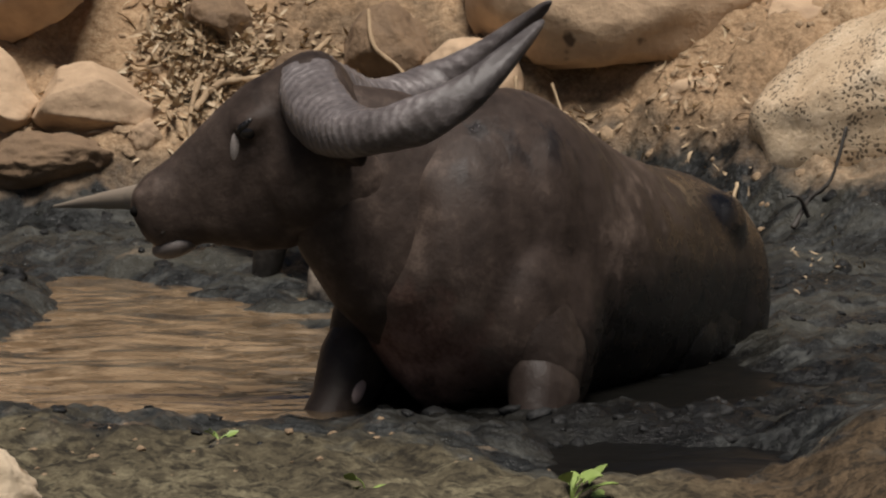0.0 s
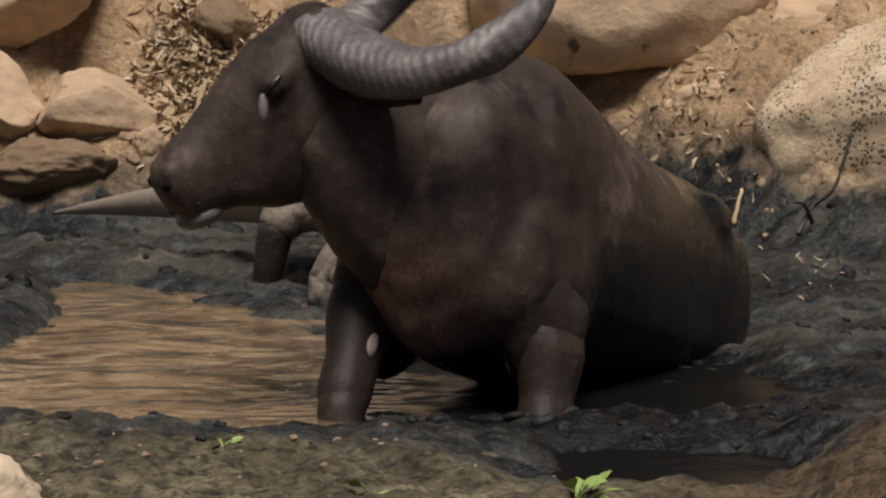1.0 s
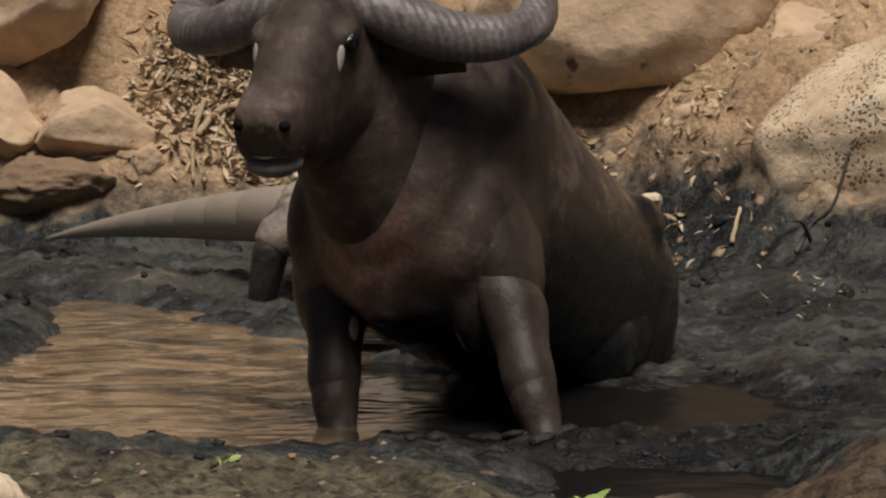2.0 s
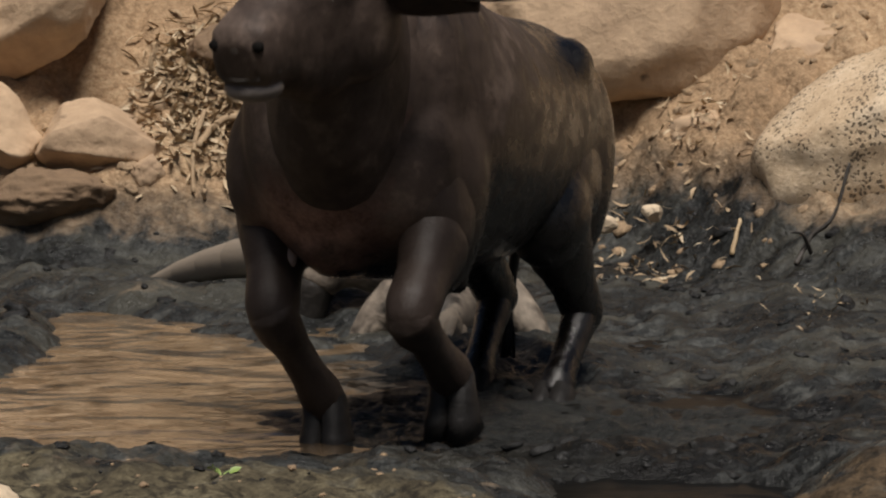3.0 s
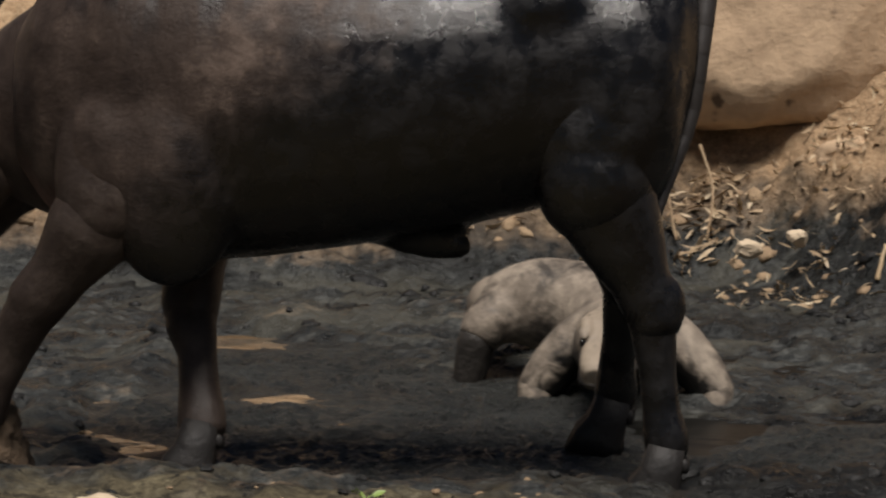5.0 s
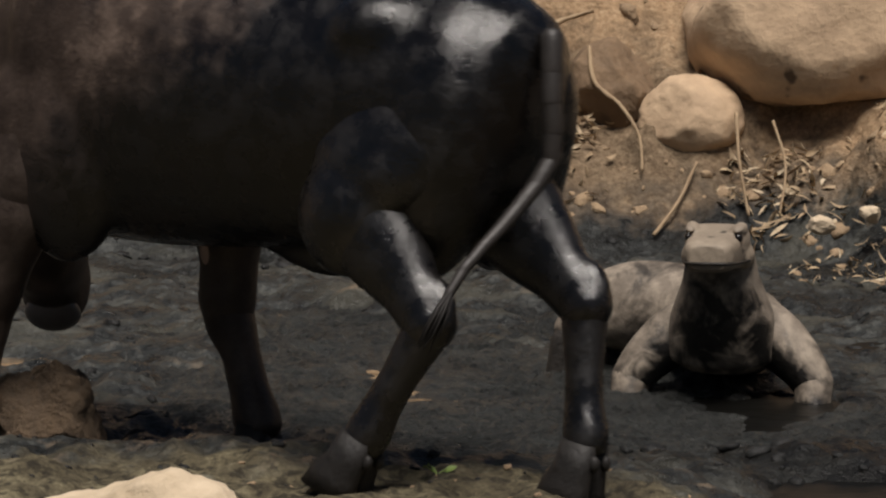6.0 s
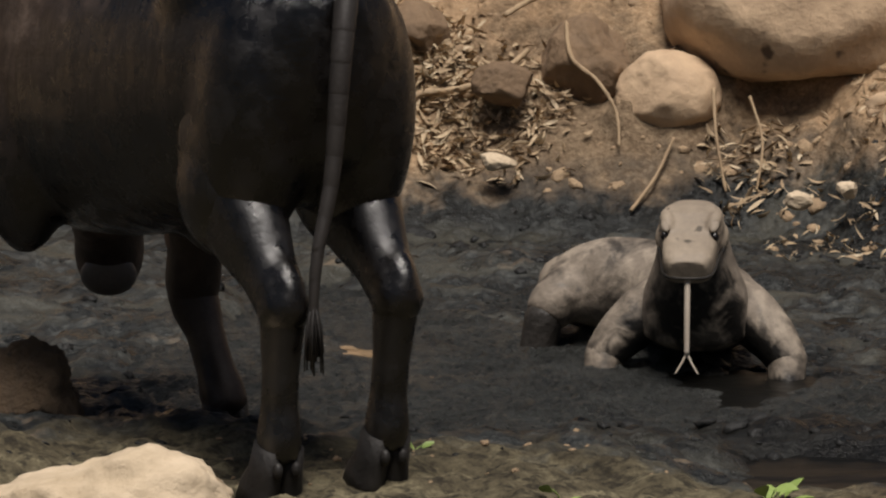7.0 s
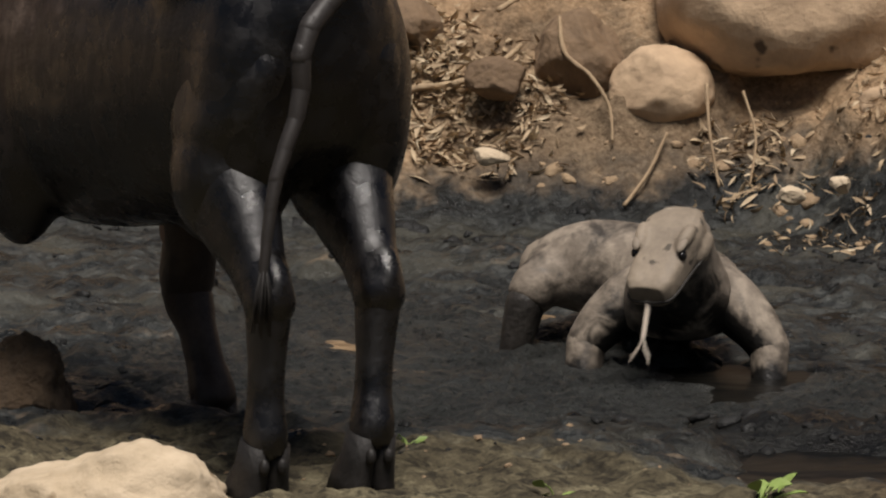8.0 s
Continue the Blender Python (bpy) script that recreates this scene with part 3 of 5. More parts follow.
def build_buffalo():
    root = tagged(new("water_buffalo"), "dark brown water buffalo with wide grey horns, caked with wet mud", "buffalo")
    P = {"root": root}
    P["torso"] = melt(part("torso", torso_mesh(), HIDE, root, "dusty brown hide, soaked black behind and below"), 0.016, 8)
    bm = along_x(bmesh.new(), [(-0.24, 0, -0.04, 0.13, 0.22), (-0.14, 0, -0.06, 0.20, 0.33), (0.05, 0, -0.07, 0.195, 0.325), (0.2, 0, -0.07, 0.175, 0.295),
                              (0.34, 0, -0.055, 0.150, 0.245), (0.45, 0, -0.045, 0.122, 0.185), (0.53, 0, -0.03, 0.085, 0.12)], 24, 2.2)
    P["neck"] = melt(part("neck", bm, HIDE_DRY, root), 0.015, 6)
    P["head"] = head = melt(part("head", larger(head_mesh()), HIDE_DRY, root), 0.012, 4)
    for s in (1, -1):
        part("horn", larger(horn_mesh(s)), HORN, head, "grey ridged horn sweeping back to a dark tip")
        part("ear", larger(ear_mesh(s)), HIDE_DRY, head)
        part("eye", larger(blob(bmesh.new(), (0.155, s * 0.116, -0.012), (0.023, 0.014, 0.018))), EYE, head, "dark eye")
        part("eyelid", larger(blob(bmesh.new(), (0.15, s * 0.114, 0.006), (0.036, 0.016, 0.012), (0, 12, 0))), HIDE_WET, head)
        part("tear_mark", larger(blob(bmesh.new(), (0.205, s * 0.099, -0.032), (0.040, 0.012, 0.013), (0, 55, -12 * s))), TEAR, head, "pale mark before the eye")
        part("nostril", larger(blob(bmesh.new(), (0.522, s * 0.052, -0.062), (0.015, 0.018, 0.013), (0, 35, -25 * s))), NOSTRIL, head, "dark nostril")
    part("muzzle_pad", larger(blob(bmesh.new(), (0.492, 0, -0.07), (0.047, 0.076, 0.048))), MUZZLE, head, "bare grey muzzle skin")
    part("lower_lip", larger(blob(bmesh.new(), (0.475, 0, -0.178), (0.068, 0.070, 0.032), (0, -6, 0))), LIP, head, "grey lower lip")
    bm = bmesh.new()
    path_tube(bm, [(0.42, 0.072, -0.131), (0.48, 0.075, -0.135), (0.527, 0.045, -0.138), (0.541, 0, -0.139), (0.527, -0.045, -0.138), (0.48, -0.075, -0.135), (0.42, -0.072, -0.131)], 0.004, 0.004)
    part("mouth_line", larger(bm), TWIG, head)
    bm = along_x(bmesh.new(), [(-0.30, 0, -0.10, 0.17, 0.26), (-0.18, 0, -0.10, 0.255, 0.345), (-0.04, 0, -0.095, 0.268, 0.36), (0.10, 0, -0.09, 0.245, 0.345), (0.22, 0, -0.08, 0.205, 0.31), (0.32, 0, -0.07, 0.13, 0.22)], 24, 2.2)
    P["lower_neck"] = melt(part("lower_neck", bm, HIDE_CHEST, root, "dusty neck with a bare pinkish brisket"), 0.015, 6)
    for s, side in ((1, "l"), (-1, "r")):
        bm = bmesh.new()
        down_z(bm, [(-0.02, -s * 0.10, 0.09, 0.03, 0.04), (-0.015, -s * 0.075, 0.05, 0.055, 0.08), (-0.01, -s * 0.045, 0.0, 0.074, 0.112), (0, -s * 0.018, -0.08, 0.086, 0.126), (0.0, 0, -0.18, 0.084, 0.112), (0.0, 0, -0.30, 0.066, 0.078),
                    (0.008, 0, -0.40, 0.068, 0.076), (0.004, 0, -0.445, 0.058, 0.064), (0, 0, -0.465, 0.04, 0.04)])
        blob(bm, (0.004, 0, -0.425), (0.068, 0.064, 0.062))
        P["fore1" + side] = melt(part("foreleg", bm, HIDE_LEG, root), 0.012, 5)
        if s < 0:
            fold = blob(bmesh.new(), (0.022, 0.046, -0.25), (0.026, 0.027, 0.062), (10, 0, 0))
            part("skin_fold", fold, PINK, P["fore1r"], "bare pinkish fold of skin inside the leg")
        bm = down_z(bmesh.new(), [(0, -s * 0.05, 0.14, 0.03, 0.05), (0, -s * 0.035, 0.08, 0.06, 0.12), (0, -s * 0.02, -0.02, 0.08, 0.18), (0, -s * 0.012, -0.14, 0.09, 0.19), (0, -s * 0.005, -0.24, 0.09, 0.165), (0, 0, -0.32, 0.088, 0.14), (0, 0, -0.39, 0.078, 0.105), (0, 0, -0.45, 0.05, 0.06), (0, 0, -0.48, 0.025, 0.03)])
        P["arm" + side] = melt(part("upper_arm", bm, HIDE_LEG, root), 0.014, 6)
        bm = down_z(bmesh.new(), [(0, 0, 0.05, 0.04, 0.04), (0.006, 0, 0.02, 0.062, 0.066), (0.006, 0, -0.04, 0.06, 0.064), (-0.004, 0, -0.11, 0.047, 0.050), (-0.004, 0, -0.20, 0.046, 0.052),
                                  (-0.006, 0, -0.27, 0.056, 0.062), (-0.006, 0, -0.315, 0.054, 0.060), (0, 0, -0.335, 0.035, 0.04)])
        blob(bm, (0.004, 0, 0.0), (0.067, 0.063, 0.062))
        P["fore2" + side] = melt(part("fore_cannon", bm, HIDE_LEG, root), 0.010, 4)
        bm = bmesh.new()
        down_z(bm, [(-0.03, -s * 0.10, 0.22, 0.04, 0.08), (-0.04, -s * 0.08, 0.13, 0.08, 0.16), (-0.05, -s * 0.045, 0.0, 0.11, 0.21), (-0.05, -s * 0.025, -0.14, 0.12, 0.22), (-0.04, -s * 0.008, -0.26, 0.118, 0.195),
                    (-0.02, 0, -0.38, 0.10, 0.135), (0, 0, -0.46, 0.055, 0.075)])
        blob(bm, (-0.02, 0, -0.39), (0.152, 0.118, 0.19))
        bmesh.ops.scale(bm, vec=(1, 1, 0.86), verts=bm.verts)
        P["hind1" + side] = melt(part("thigh", bm, HIDE_WET, root), 0.014, 8)
        bm = down_z(bmesh.new(), [(0, 0, 0.17, 0.03, 0.04), (-0.005, 0, 0.10, 0.068, 0.085), (-0.01, 0, 0.02, 0.092, 0.122), (-0.02, 0, -0.09, 0.102, 0.138), (-0.018, 0, -0.21, 0.084, 0.112), (-0.015, 0, -0.33, 0.064, 0.08),
                                  (-0.012, 0, -0.43, 0.060, 0.074), (-0.005, 0, -0.485, 0.045, 0.052)])
        blob(bm, (-0.005, 0, 0.0), (0.105, 0.086, 0.10))
        blob(bm, (-0.068, 0, -0.42), (0.036, 0.033, 0.075), (0, -10, 0))
        blob(bm, (-0.006, 0, -0.455), (0.072, 0.062, 0.075))
        bmesh.ops.scale(bm, vec=(0.95, 0.95, 0.82), verts=bm.verts)
        P["hind2" + side] = melt(part("gaskin", bm, HIDE_WET, root), 0.012, 5)
        bm = down_z(bmesh.new(), [(0, 0, 0.05, 0.04, 0.045), (0, 0, 0.0, 0.058, 0.068), (0.0, 0, -0.08, 0.053, 0.060), (0, 0, -0.17, 0.046, 0.052), (0, 0, -0.27, 0.046, 0.054),
                                  (-0.006, 0, -0.35, 0.056, 0.064), (-0.006, 0, -0.405, 0.053, 0.06), (0, 0, -0.43, 0.035, 0.04)])
        blob(bm, (-0.004, 0, 0.0), (0.067, 0.057, 0.062))
        bmesh.ops.scale(bm, vec=(0.88, 0.88, 0.81), verts=bm.verts)
        P["hind3" + side] = melt(part("hind_cannon", bm, HIDE_WET, root), 0.010, 4)
        for end in ("fore", "hind"):
            bm = bmesh.new()
            for c in (1, -1):
                tube(bm, [((-0.005, c * 0.022, 0.015), (0.25, 0, -1), (1, 0, 0.2), 0.032, 0.046), ((0.012, c * 0.026, -0.05), (0.3, 0, -1), (1, 0, 0.2), 0.033, 0.052),
                          ((0.03, c * 0.029, -0.085), (0.3, 0, -1), (1, 0, 0.2), 0.037, 0.064), ((0.042, c * 0.032, -0.13), (0.1, 0, -1), (1, 0, 0), 0.041, 0.076)], 12, 2.3)
                blob(bm, (-0.045, c * 0.022, -0.035), (0.014, 0.012, 0.02), sub=2)
            P[end + "hoof" + side] = part("hoof", bm, HOOF, root, "black cloven hoof")
    rnd = random.Random(4)
    for i in range(10):
        r0, r1 = 0.027 - 0.0016 * i, 0.0254 - 0.0016 * i
        bm = down_z(bmesh.new(), [(0, 0, z, r, r) for z, r in ((0.03, r0 * 0.5), (0.022, r0 * 0.8), (0.008, r0 * 0.95), (-0.01, r0 * 0.99), (-0.035, (r0 + r1) / 2), (-0.069, r1 * 1.02), (-0.082, r1 * 0.9), (-0.09, r1 * 0.5))], 12)
        P["tail%d" % i] = part("tail", bm, TAILSKIN, root)
    bm = bmesh.new()
    for _ in range(40):
        a, r = rnd.uniform(0, 6.28), rnd.uniform(0.0, 0.02)
        path_tube(bm, [(0, 0, 0.03), (r * math.cos(a), r * math.sin(a), -0.05), (r * 1.3 * math.cos(a), r * 1.3 * math.sin(a), -0.10 - rnd.uniform(0, 0.05))], 0.005, 0.002, 4)
    P["tuft"] = part("tail_tuft", bm, HOOF, root, "black hair tuft")
    return P


BUFFALO = build_buffalo()


# ---- komodo dragon ----
def build_dragon():
    root = tagged(new("komodo_dragon"), "grey-tan komodo dragon smeared with black mud, wading in the wallow", "lizard")
    D = {"root": root}
    # the trunk curves from the chest round to the hips
    spine = smooth_path([(0.14, 0, 0.345), (0.06, 0, 0.335), (-0.04, 0, 0.325), (-0.13, -0.03, 0.325), (-0.22, -0.10, 0.35), (-0.28, -0.20, 0.375), (-0.305, -0.30, 0.385), (-0.315, -0.38, 0.38), (-0.33, -0.46, 0.37)], 3)
    girth = [(0.10, 0.08), (0.15, 0.105), (0.16, 0.125), (0.155, 0.142), (0.148, 0.14), (0.145, 0.138), (0.14, 0.132), (0.115, 0.11), (0.07, 0.07)]
    st = []
    for k, p in enumerate(spine):
        u = k / 3
        a, c = girth[int(u)], girth[min(int(u) + 1, len(girth) - 1)]
        f = u - int(u)
        st.append((p, spine[max(k - 1, 0)] - spine[min(k + 1, len(spine) - 1)], (0, 0, 1), a[0] + (c[0] - a[0]) * f, a[1] + (c[1] - a[1]) * f))
    bm = tube(bmesh.new(), st, 22, 2.2)
    for s in (1, -1):
        path_tube(bm, smooth_path([(0.03, s * 0.08, 0.325), (0.07, s * 0.14, 0.295), (0.09, s * 0.205, 0.235), (0.10, s * 0.245, 0.18)], 4), 0.095, 0.056, 14)   # upper arm
        blob(bm, (0.10, s * 0.245, 0.18), (0.058, 0.056, 0.06))
    blob(bm, (0.10, 0, 0.35), (0.10, 0.14, 0.07), (0, -25, 0))                                                                                   # base of the neck
    path_tube(bm, smooth_path([(-0.29, -0.33, 0.37), (-0.22, -0.42, 0.34), (-0.19, -0.46, 0.28)], 4), 0.095, 0.06, 14)                           # near thigh
    path_tube(bm, smooth_path([(-0.33, -0.30, 0.37), (-0.41, -0.24, 0.33), (-0.43, -0.22, 0.26)], 4), 0.095, 0.06, 14)                           # far thigh
    D["chest"] = melt(part("trunk", bm, SCALES_TRUNK, root, "dusty tan back and shoulders over a black muddy belly"), 0.011, 9)
    bm = along_x(bmesh.new(), [(-0.09, 0, -0.01, 0.10, 0.06), (-0.05, 0, -0.01, 0.155, 0.095), (0.06, 0, -0.005, 0.14, 0.105), (0.16, 0, 0, 0.104, 0.095), (0.25, 0, 0, 0.088, 0.078), (0.30, 0, 0, 0.065, 0.055)], 18)
    D["neck"] = melt(part("neck", bm, SCALES_NECK, root), 0.010, 4)
    bm = along_x(bmesh.new(), [(-0.06, 0, -0.006, 0.06, 0.05), (0.0, 0, -0.002, 0.088, 0.064), (0.06, 0, 0.0, 0.092, 0.064), (0.105, 0, -0.006, 0.082, 0.056), (0.15, 0, -0.012, 0.077, 0.050), (0.20, 0, -0.016, 0.074, 0.047),
                              (0.24, 0, -0.019, 0.068, 0.043), (0.262, 0, -0.021, 0.052, 0.034)], 28, 4.2)
    for s in (1, -1):
        blob(bm, (0.085, s * 0.066, 0.050), (0.050, 0.020, 0.020), (0, 10, -10 * s))
        blob(bm, (0.215, s * 0.034, 0.018), (0.026, 0.018, 0.012))
        blob(bm, (0.03, s * 0.082, -0.028), (0.06, 0.022, 0.034))
    bmesh.ops.scale(bm, vec=(0.94, 0.94, 0.94), verts=bm.verts)
    D["head"] = head = melt(part("head", bm, SCALES, root), 0.006, 1)
    for s in (1, -1):
        part("eye", blob(bmesh.new(), (0.128, s * 0.066, 0.028), (0.015, 0.012, 0.013), sub=2), EYE, head, "dark eye")
        part("brow_ridge", blob(bmesh.new(), (0.112, s * 0.064, 0.049), (0.026, 0.013, 0.008), (0, 12, -10 * s), sub=2), SCALES_TAIL, head, "pale bony ridge over the eye")
        part("nostril", blob(bmesh.new(), (0.234, s * 0.032, 0.004), (0.011, 0.009, 0.008), sub=2), EYE, head, "dark nostril")
    bm = path_tube(bmesh.new(), smooth_path([(0.05, 0.096, -0.036), (0.15, 0.079, -0.037), (0.235, 0.069, -0.036), (0.262, 0.045, -0.036), (0.268, 0, -0.036), (0.262, -0.045, -0.036), (0.235, -0.069, -0.036), (0.15, -0.079, -0.037), (0.05, -0.096, -0.036)]), 0.0045, 0.0045)
    bmesh.ops.scale(bm, vec=(0.94, 0.94, 0.94), verts=bm.verts)
    part("mouth_line", bm, SCALES_MUD, head, "dark line of the closed mouth")
    bm = path_tube(bmesh.new(), smooth_path([(-0.08, 0, 0), (-0.02, 0, 0.0), (0.06, 0, -0.005), (0.15, 0, -0.02)]), 0.009, 0.007)
    for s in (1, -1):
        path_tube(bm, smooth_path([(0.145, 0, -0.019), (0.17, s * 0.012, -0.023), (0.20, s * 0.03, -0.025)]), 0.0042, 0.002)
    D["tongue"] = part("tongue", bm, TONGUE, root, "long pale forked tongue")
    for i in range(8):
        w0, w1 = 0.082 * (1 - i / 8.6), 0.082 * (1 - (i + 1) / 8.6)
        bm = tube(bmesh.new(), [((x, 0, 0), (-1, 0, 0), (0, 0, 1), w, w * 1.12) for x, w in ((0.06, w0 * 0.5), (0.045, w0 * 0.8), (0.02, w0 * 0.94), (-0.02, w0 * 0.985), (-0.085, (w0 + w1) / 2), (-0.172, w1 * 1.02), (-0.195, w1 * 0.9), (-0.21, w1 * 0.5))], 16, 2.1)
        D["tail%d" % i] = part("tail", bm, SCALES_TAIL, root)
    for s, side in ((1, "l"), (-1, "r")):
        for end in ("fore", "hind"):
            bm = down_z(bmesh.new(), [(0, 0, 0.04, 0.035, 0.035), (0, 0, 0, 0.055, 0.056), (0, 0, -0.1, 0.046, 0.05), (0, 0, -0.17, 0.038, 0.042), (0.02, 0, -0.2, 0.04, 0.05), (0.03, 0, -0.215, 0.03, 0.05)])
            blob(bm, (0, 0, 0), (0.056, 0.054, 0.056))
            for k in range(5):
                a = (k - 2) * 0.42
                path_tube(bm, [(0.03, 0, -0.2), (0.03 + 0.07 * math.cos(a), 0.07 * math.sin(a), -0.205), (0.03 + 0.12 * math.cos(a), 0.12 * math.sin(a), -0.222)], 0.014, 0.006, 6)
            D[end + "2" + side] = melt(part("lower_leg", bm, SCALES_LEG if end == "fore" else SCALES_MUD, root, "lower leg dusty above, black with mud below" if end == "fore" else "lower leg black with mud"), 0.009, 3)
    return D


DRAGON = build_dragon()


# ---- the bank's stones and litter ----
rock("boulder", "long tan boulder above a dark hollow in the bank", (-1.40, 4.05, 0.80), (0.48, 0.32, 0.26), (0, -28, 0), 11, flat=0.62, rough=0.07)
rock("boulder", "rounded tan boulder low in the bank", (-1.53, 3.72, 0.42), (0.22, 0.2, 0.15), (0, 16, 0), 12)
rock("stone", "tan stone lying in dry leaves", (-1.15, 3.66, 0.385), (0.24, 0.18, 0.145), (0, 6, 10), 13, cuts=6, rough=0.07, faces=(((-0.5, -0.3, 0.8), 0.62), ((0.55, -0.2, 0.8), 0.58), ((0, -1, 0.15), 0.6)))
rock("stone", "small upright tan stone among dry leaves", (-0.98, 3.55, 0.27), (0.06, 0.05, 0.08), (0, 25, 0), 14)
rock("boulder", "great tan slab jutting out over a shaded hollow", (0.60, 4.0, 0.88), (0.55, 0.44, 0.58), (0, 0, -8), 15, cuts=5, rough=0.07, flat=0.85,
     faces=(((0.03, -0.12, -1), 0.70), ((-0.75, -0.15, 0.62), 0.60), ((0, -1, 0.35), 0.72)))
rock("boulder", "round tan boulder wedged under the slab", (0.10, 3.80, 0.43), (0.18, 0.17, 0.15), (0, 12, 0), 16, flat=0.8, rough=0.06)
rock("boulder", "tan clay-caked boulder half sunk in the bank", (0.95, 3.55, 0.36), (0.22, 0.18, 0.14), (0, 14, 20), 31, cuts=8, rough=0.14)
rock("boulder", "low tan rock bedded in the bank", (1.22, 3.75, 0.66), (0.24, 0.2, 0.13), (0, -12, 0), 32, cuts=8, rough=0.14)
rock("stone", "rounded brown stone in the earth bank", (-0.45, 3.72, 0.47), (0.12, 0.1, 0.08), (0, 10, 30), 33, CLAY, cuts=8)
rock("stone", "brown clay lump below the stones", (-1.33, 3.50, 0.20), (0.24, 0.12, 0.10), (0, 0, 0), 34, CLAY, cuts=9, rough=0.2)
rock("stone", "flat pale stone lying in dry leaves", (-0.47, 3.48, 0.24), (0.07, 0.05, 0.03), (14, 8, 10), 35, LIME, cuts=8)
rock("stone", "flat pale stone on the muddy slope", (0.50, 3.06, 0.17), (0.055, 0.04, 0.03), (10, 10, 40), 36, LIME, cuts=8)
rock("stone", "small pale stone on the muddy slope", (0.66, 3.10, 0.20), (0.04, 0.035, 0.03), (0, 10, 0), 37, LIME, cuts=8)
rock("boulder", "brown boulder in the shade of the slab", (0.47, 4.02, 0.34), (0.20, 0.2, 0.14), (0, 0, 0), 17, CLAY)
rock("boulder", "huge pale pitted boulder above the mud", (1.47, 3.2, 0.46), (0.54, 0.45, 0.39), (0, -30, 0), 22, PALE, 6)
rock("boulder", "brown clay-covered boulder beside bare roots", (-0.18, 3.98, 0.50), (0.16, 0.18, 0.19), (0, 0, 0), 19, CLAY)
rock("boulder", "tan clay lump beside a root", (-0.74, 4.0, 0.62), (0.13, 0.15, 0.11), (0, 15, 0), 20, CLAY)
rock("stone", "pale limestone block on the near shore", (-1.15, -1.82, 0.07), (0.27, 0.19, 0.155), (0, 0, 0), 21, LIME, rough=0.16)
rock("mound", "brown clay mound at the edge of the mud", (-1.51, -0.45, 0.09), (0.15, 0.15, 0.15), (0, 0, 0), 23, DAMPCLAY, rough=0.22, category="mound")


def on_ground(x, y, lift=0.0):
    return Vector((x, y, height(x, y) + lift))


def root(name, label, pts, r0, r1, material, lift=0.01):
    """A bare root, vine or stick over points (x, y, height above the ground)."""
    bm = path_tube(bmesh.new(), smooth_path([on_ground(x, y, z + lift) for x, y, z in pts], 7), r0, r1, 8)
    rnd = random.Random(len(pts) + int(r0 * 9999))
    for v in bm.verts:
        v.co += Vector((rnd.uniform(-1, 1), rnd.uniform(-1, 1), rnd.uniform(-1, 1))) * r1 * 0.35
    return tagged(finish(name, bm, material), label, name.replace("_", " "))


root("root", "pale bare root running across the bank", [(-0.82, 3.62, 0.02), (-0.74, 3.74, 0.05), (-0.58, 3.78, 0.05), (-0.44, 3.86, 0.05), (-0.38, 3.95, 0.06)], 0.013, 0.009, ROOT)
root("root", "pale bare root hanging down among leaves", [(-0.80, 3.72, 0.05), (-0.83, 3.62, 0.02), (-0.83, 3.52, 0.01)], 0.010, 0.006, ROOT)
root("root", "thin pale root hanging over a clay boulder", [(-0.25, 3.92, 0.20), (-0.23, 3.80, 0.18), (-0.14, 3.72, 0.13), (-0.08, 3.66, 0.08), (-0.07, 3.60, 0.03)], 0.008, 0.005, ROOT)
root("root", "pale root high in the bank", [(-0.46, 4.0, 0.10), (-0.36, 4.06, 0.12), (-0.24, 4.08, 0.14)], 0.010, 0.007, ROOT)
root("vine", "thin dry vine hanging from the slab", [(0.24, 3.66, 0.18), (0.25, 3.56, 0.10), (0.28, 3.48, 0.02)], 0.006, 0.004, ROOT)
root("vine", "thin dry vine under the slab", [(0.36, 3.66, 0.14), (0.40, 3.56, 0.08), (0.38, 3.46, 0.02)], 0.005, 0.004, ROOT)
root("stick", "thin dry stick leaning on the bank", [(-0.03, 3.40, 0.01), (0.05, 3.50, 0.03), (0.11, 3.60, 0.04)], 0.007, 0.005, ROOT)
root("stick", "short whitish stick on the mud slope", [(0.90, 2.86, 0.0), (0.93, 2.92, 0.03)], 0.008, 0.006, LEAF)
root("branch", "dark forked branch stuck in the mud", [(1.08, 2.55, 0.0), (1.13, 2.6, 0.07), (1.20, 2.6, 0.10), (1.25, 2.65, 0.18)], 0.009, 0.005, TWIG)
root("branch", "dark bent twig stuck in the mud", [(1.13, 2.6, 0.02), (1.10, 2.56, 0.09), (1.06, 2.55, 0.12)], 0.007, 0.004, TWIG)


def leaf_into(verts, faces, p, length, width, turn, tilt, curl):
    """A curled leaf of eight faces."""
    m = Matrix.Translation(p) @ pose(0, 0, 0, *tilt, turn)
    base = len(verts)
    for k, w in enumerate((0.12, 0.75, 1.0, 0.7, 0.08)):
        u = k / 4 - 0.5
        for side in (-1, 0, 1):
            verts.append(m @ Vector((u * length, side * w * width / 2, curl * (u * u * 4) * length * 0.25 + (0.12 * width if side else 0.0))))
    for k in range(4):
        for c in (0, 1):
            a = base + k * 3 + c
            faces.append((a, a + 1, a + 4, a + 3))


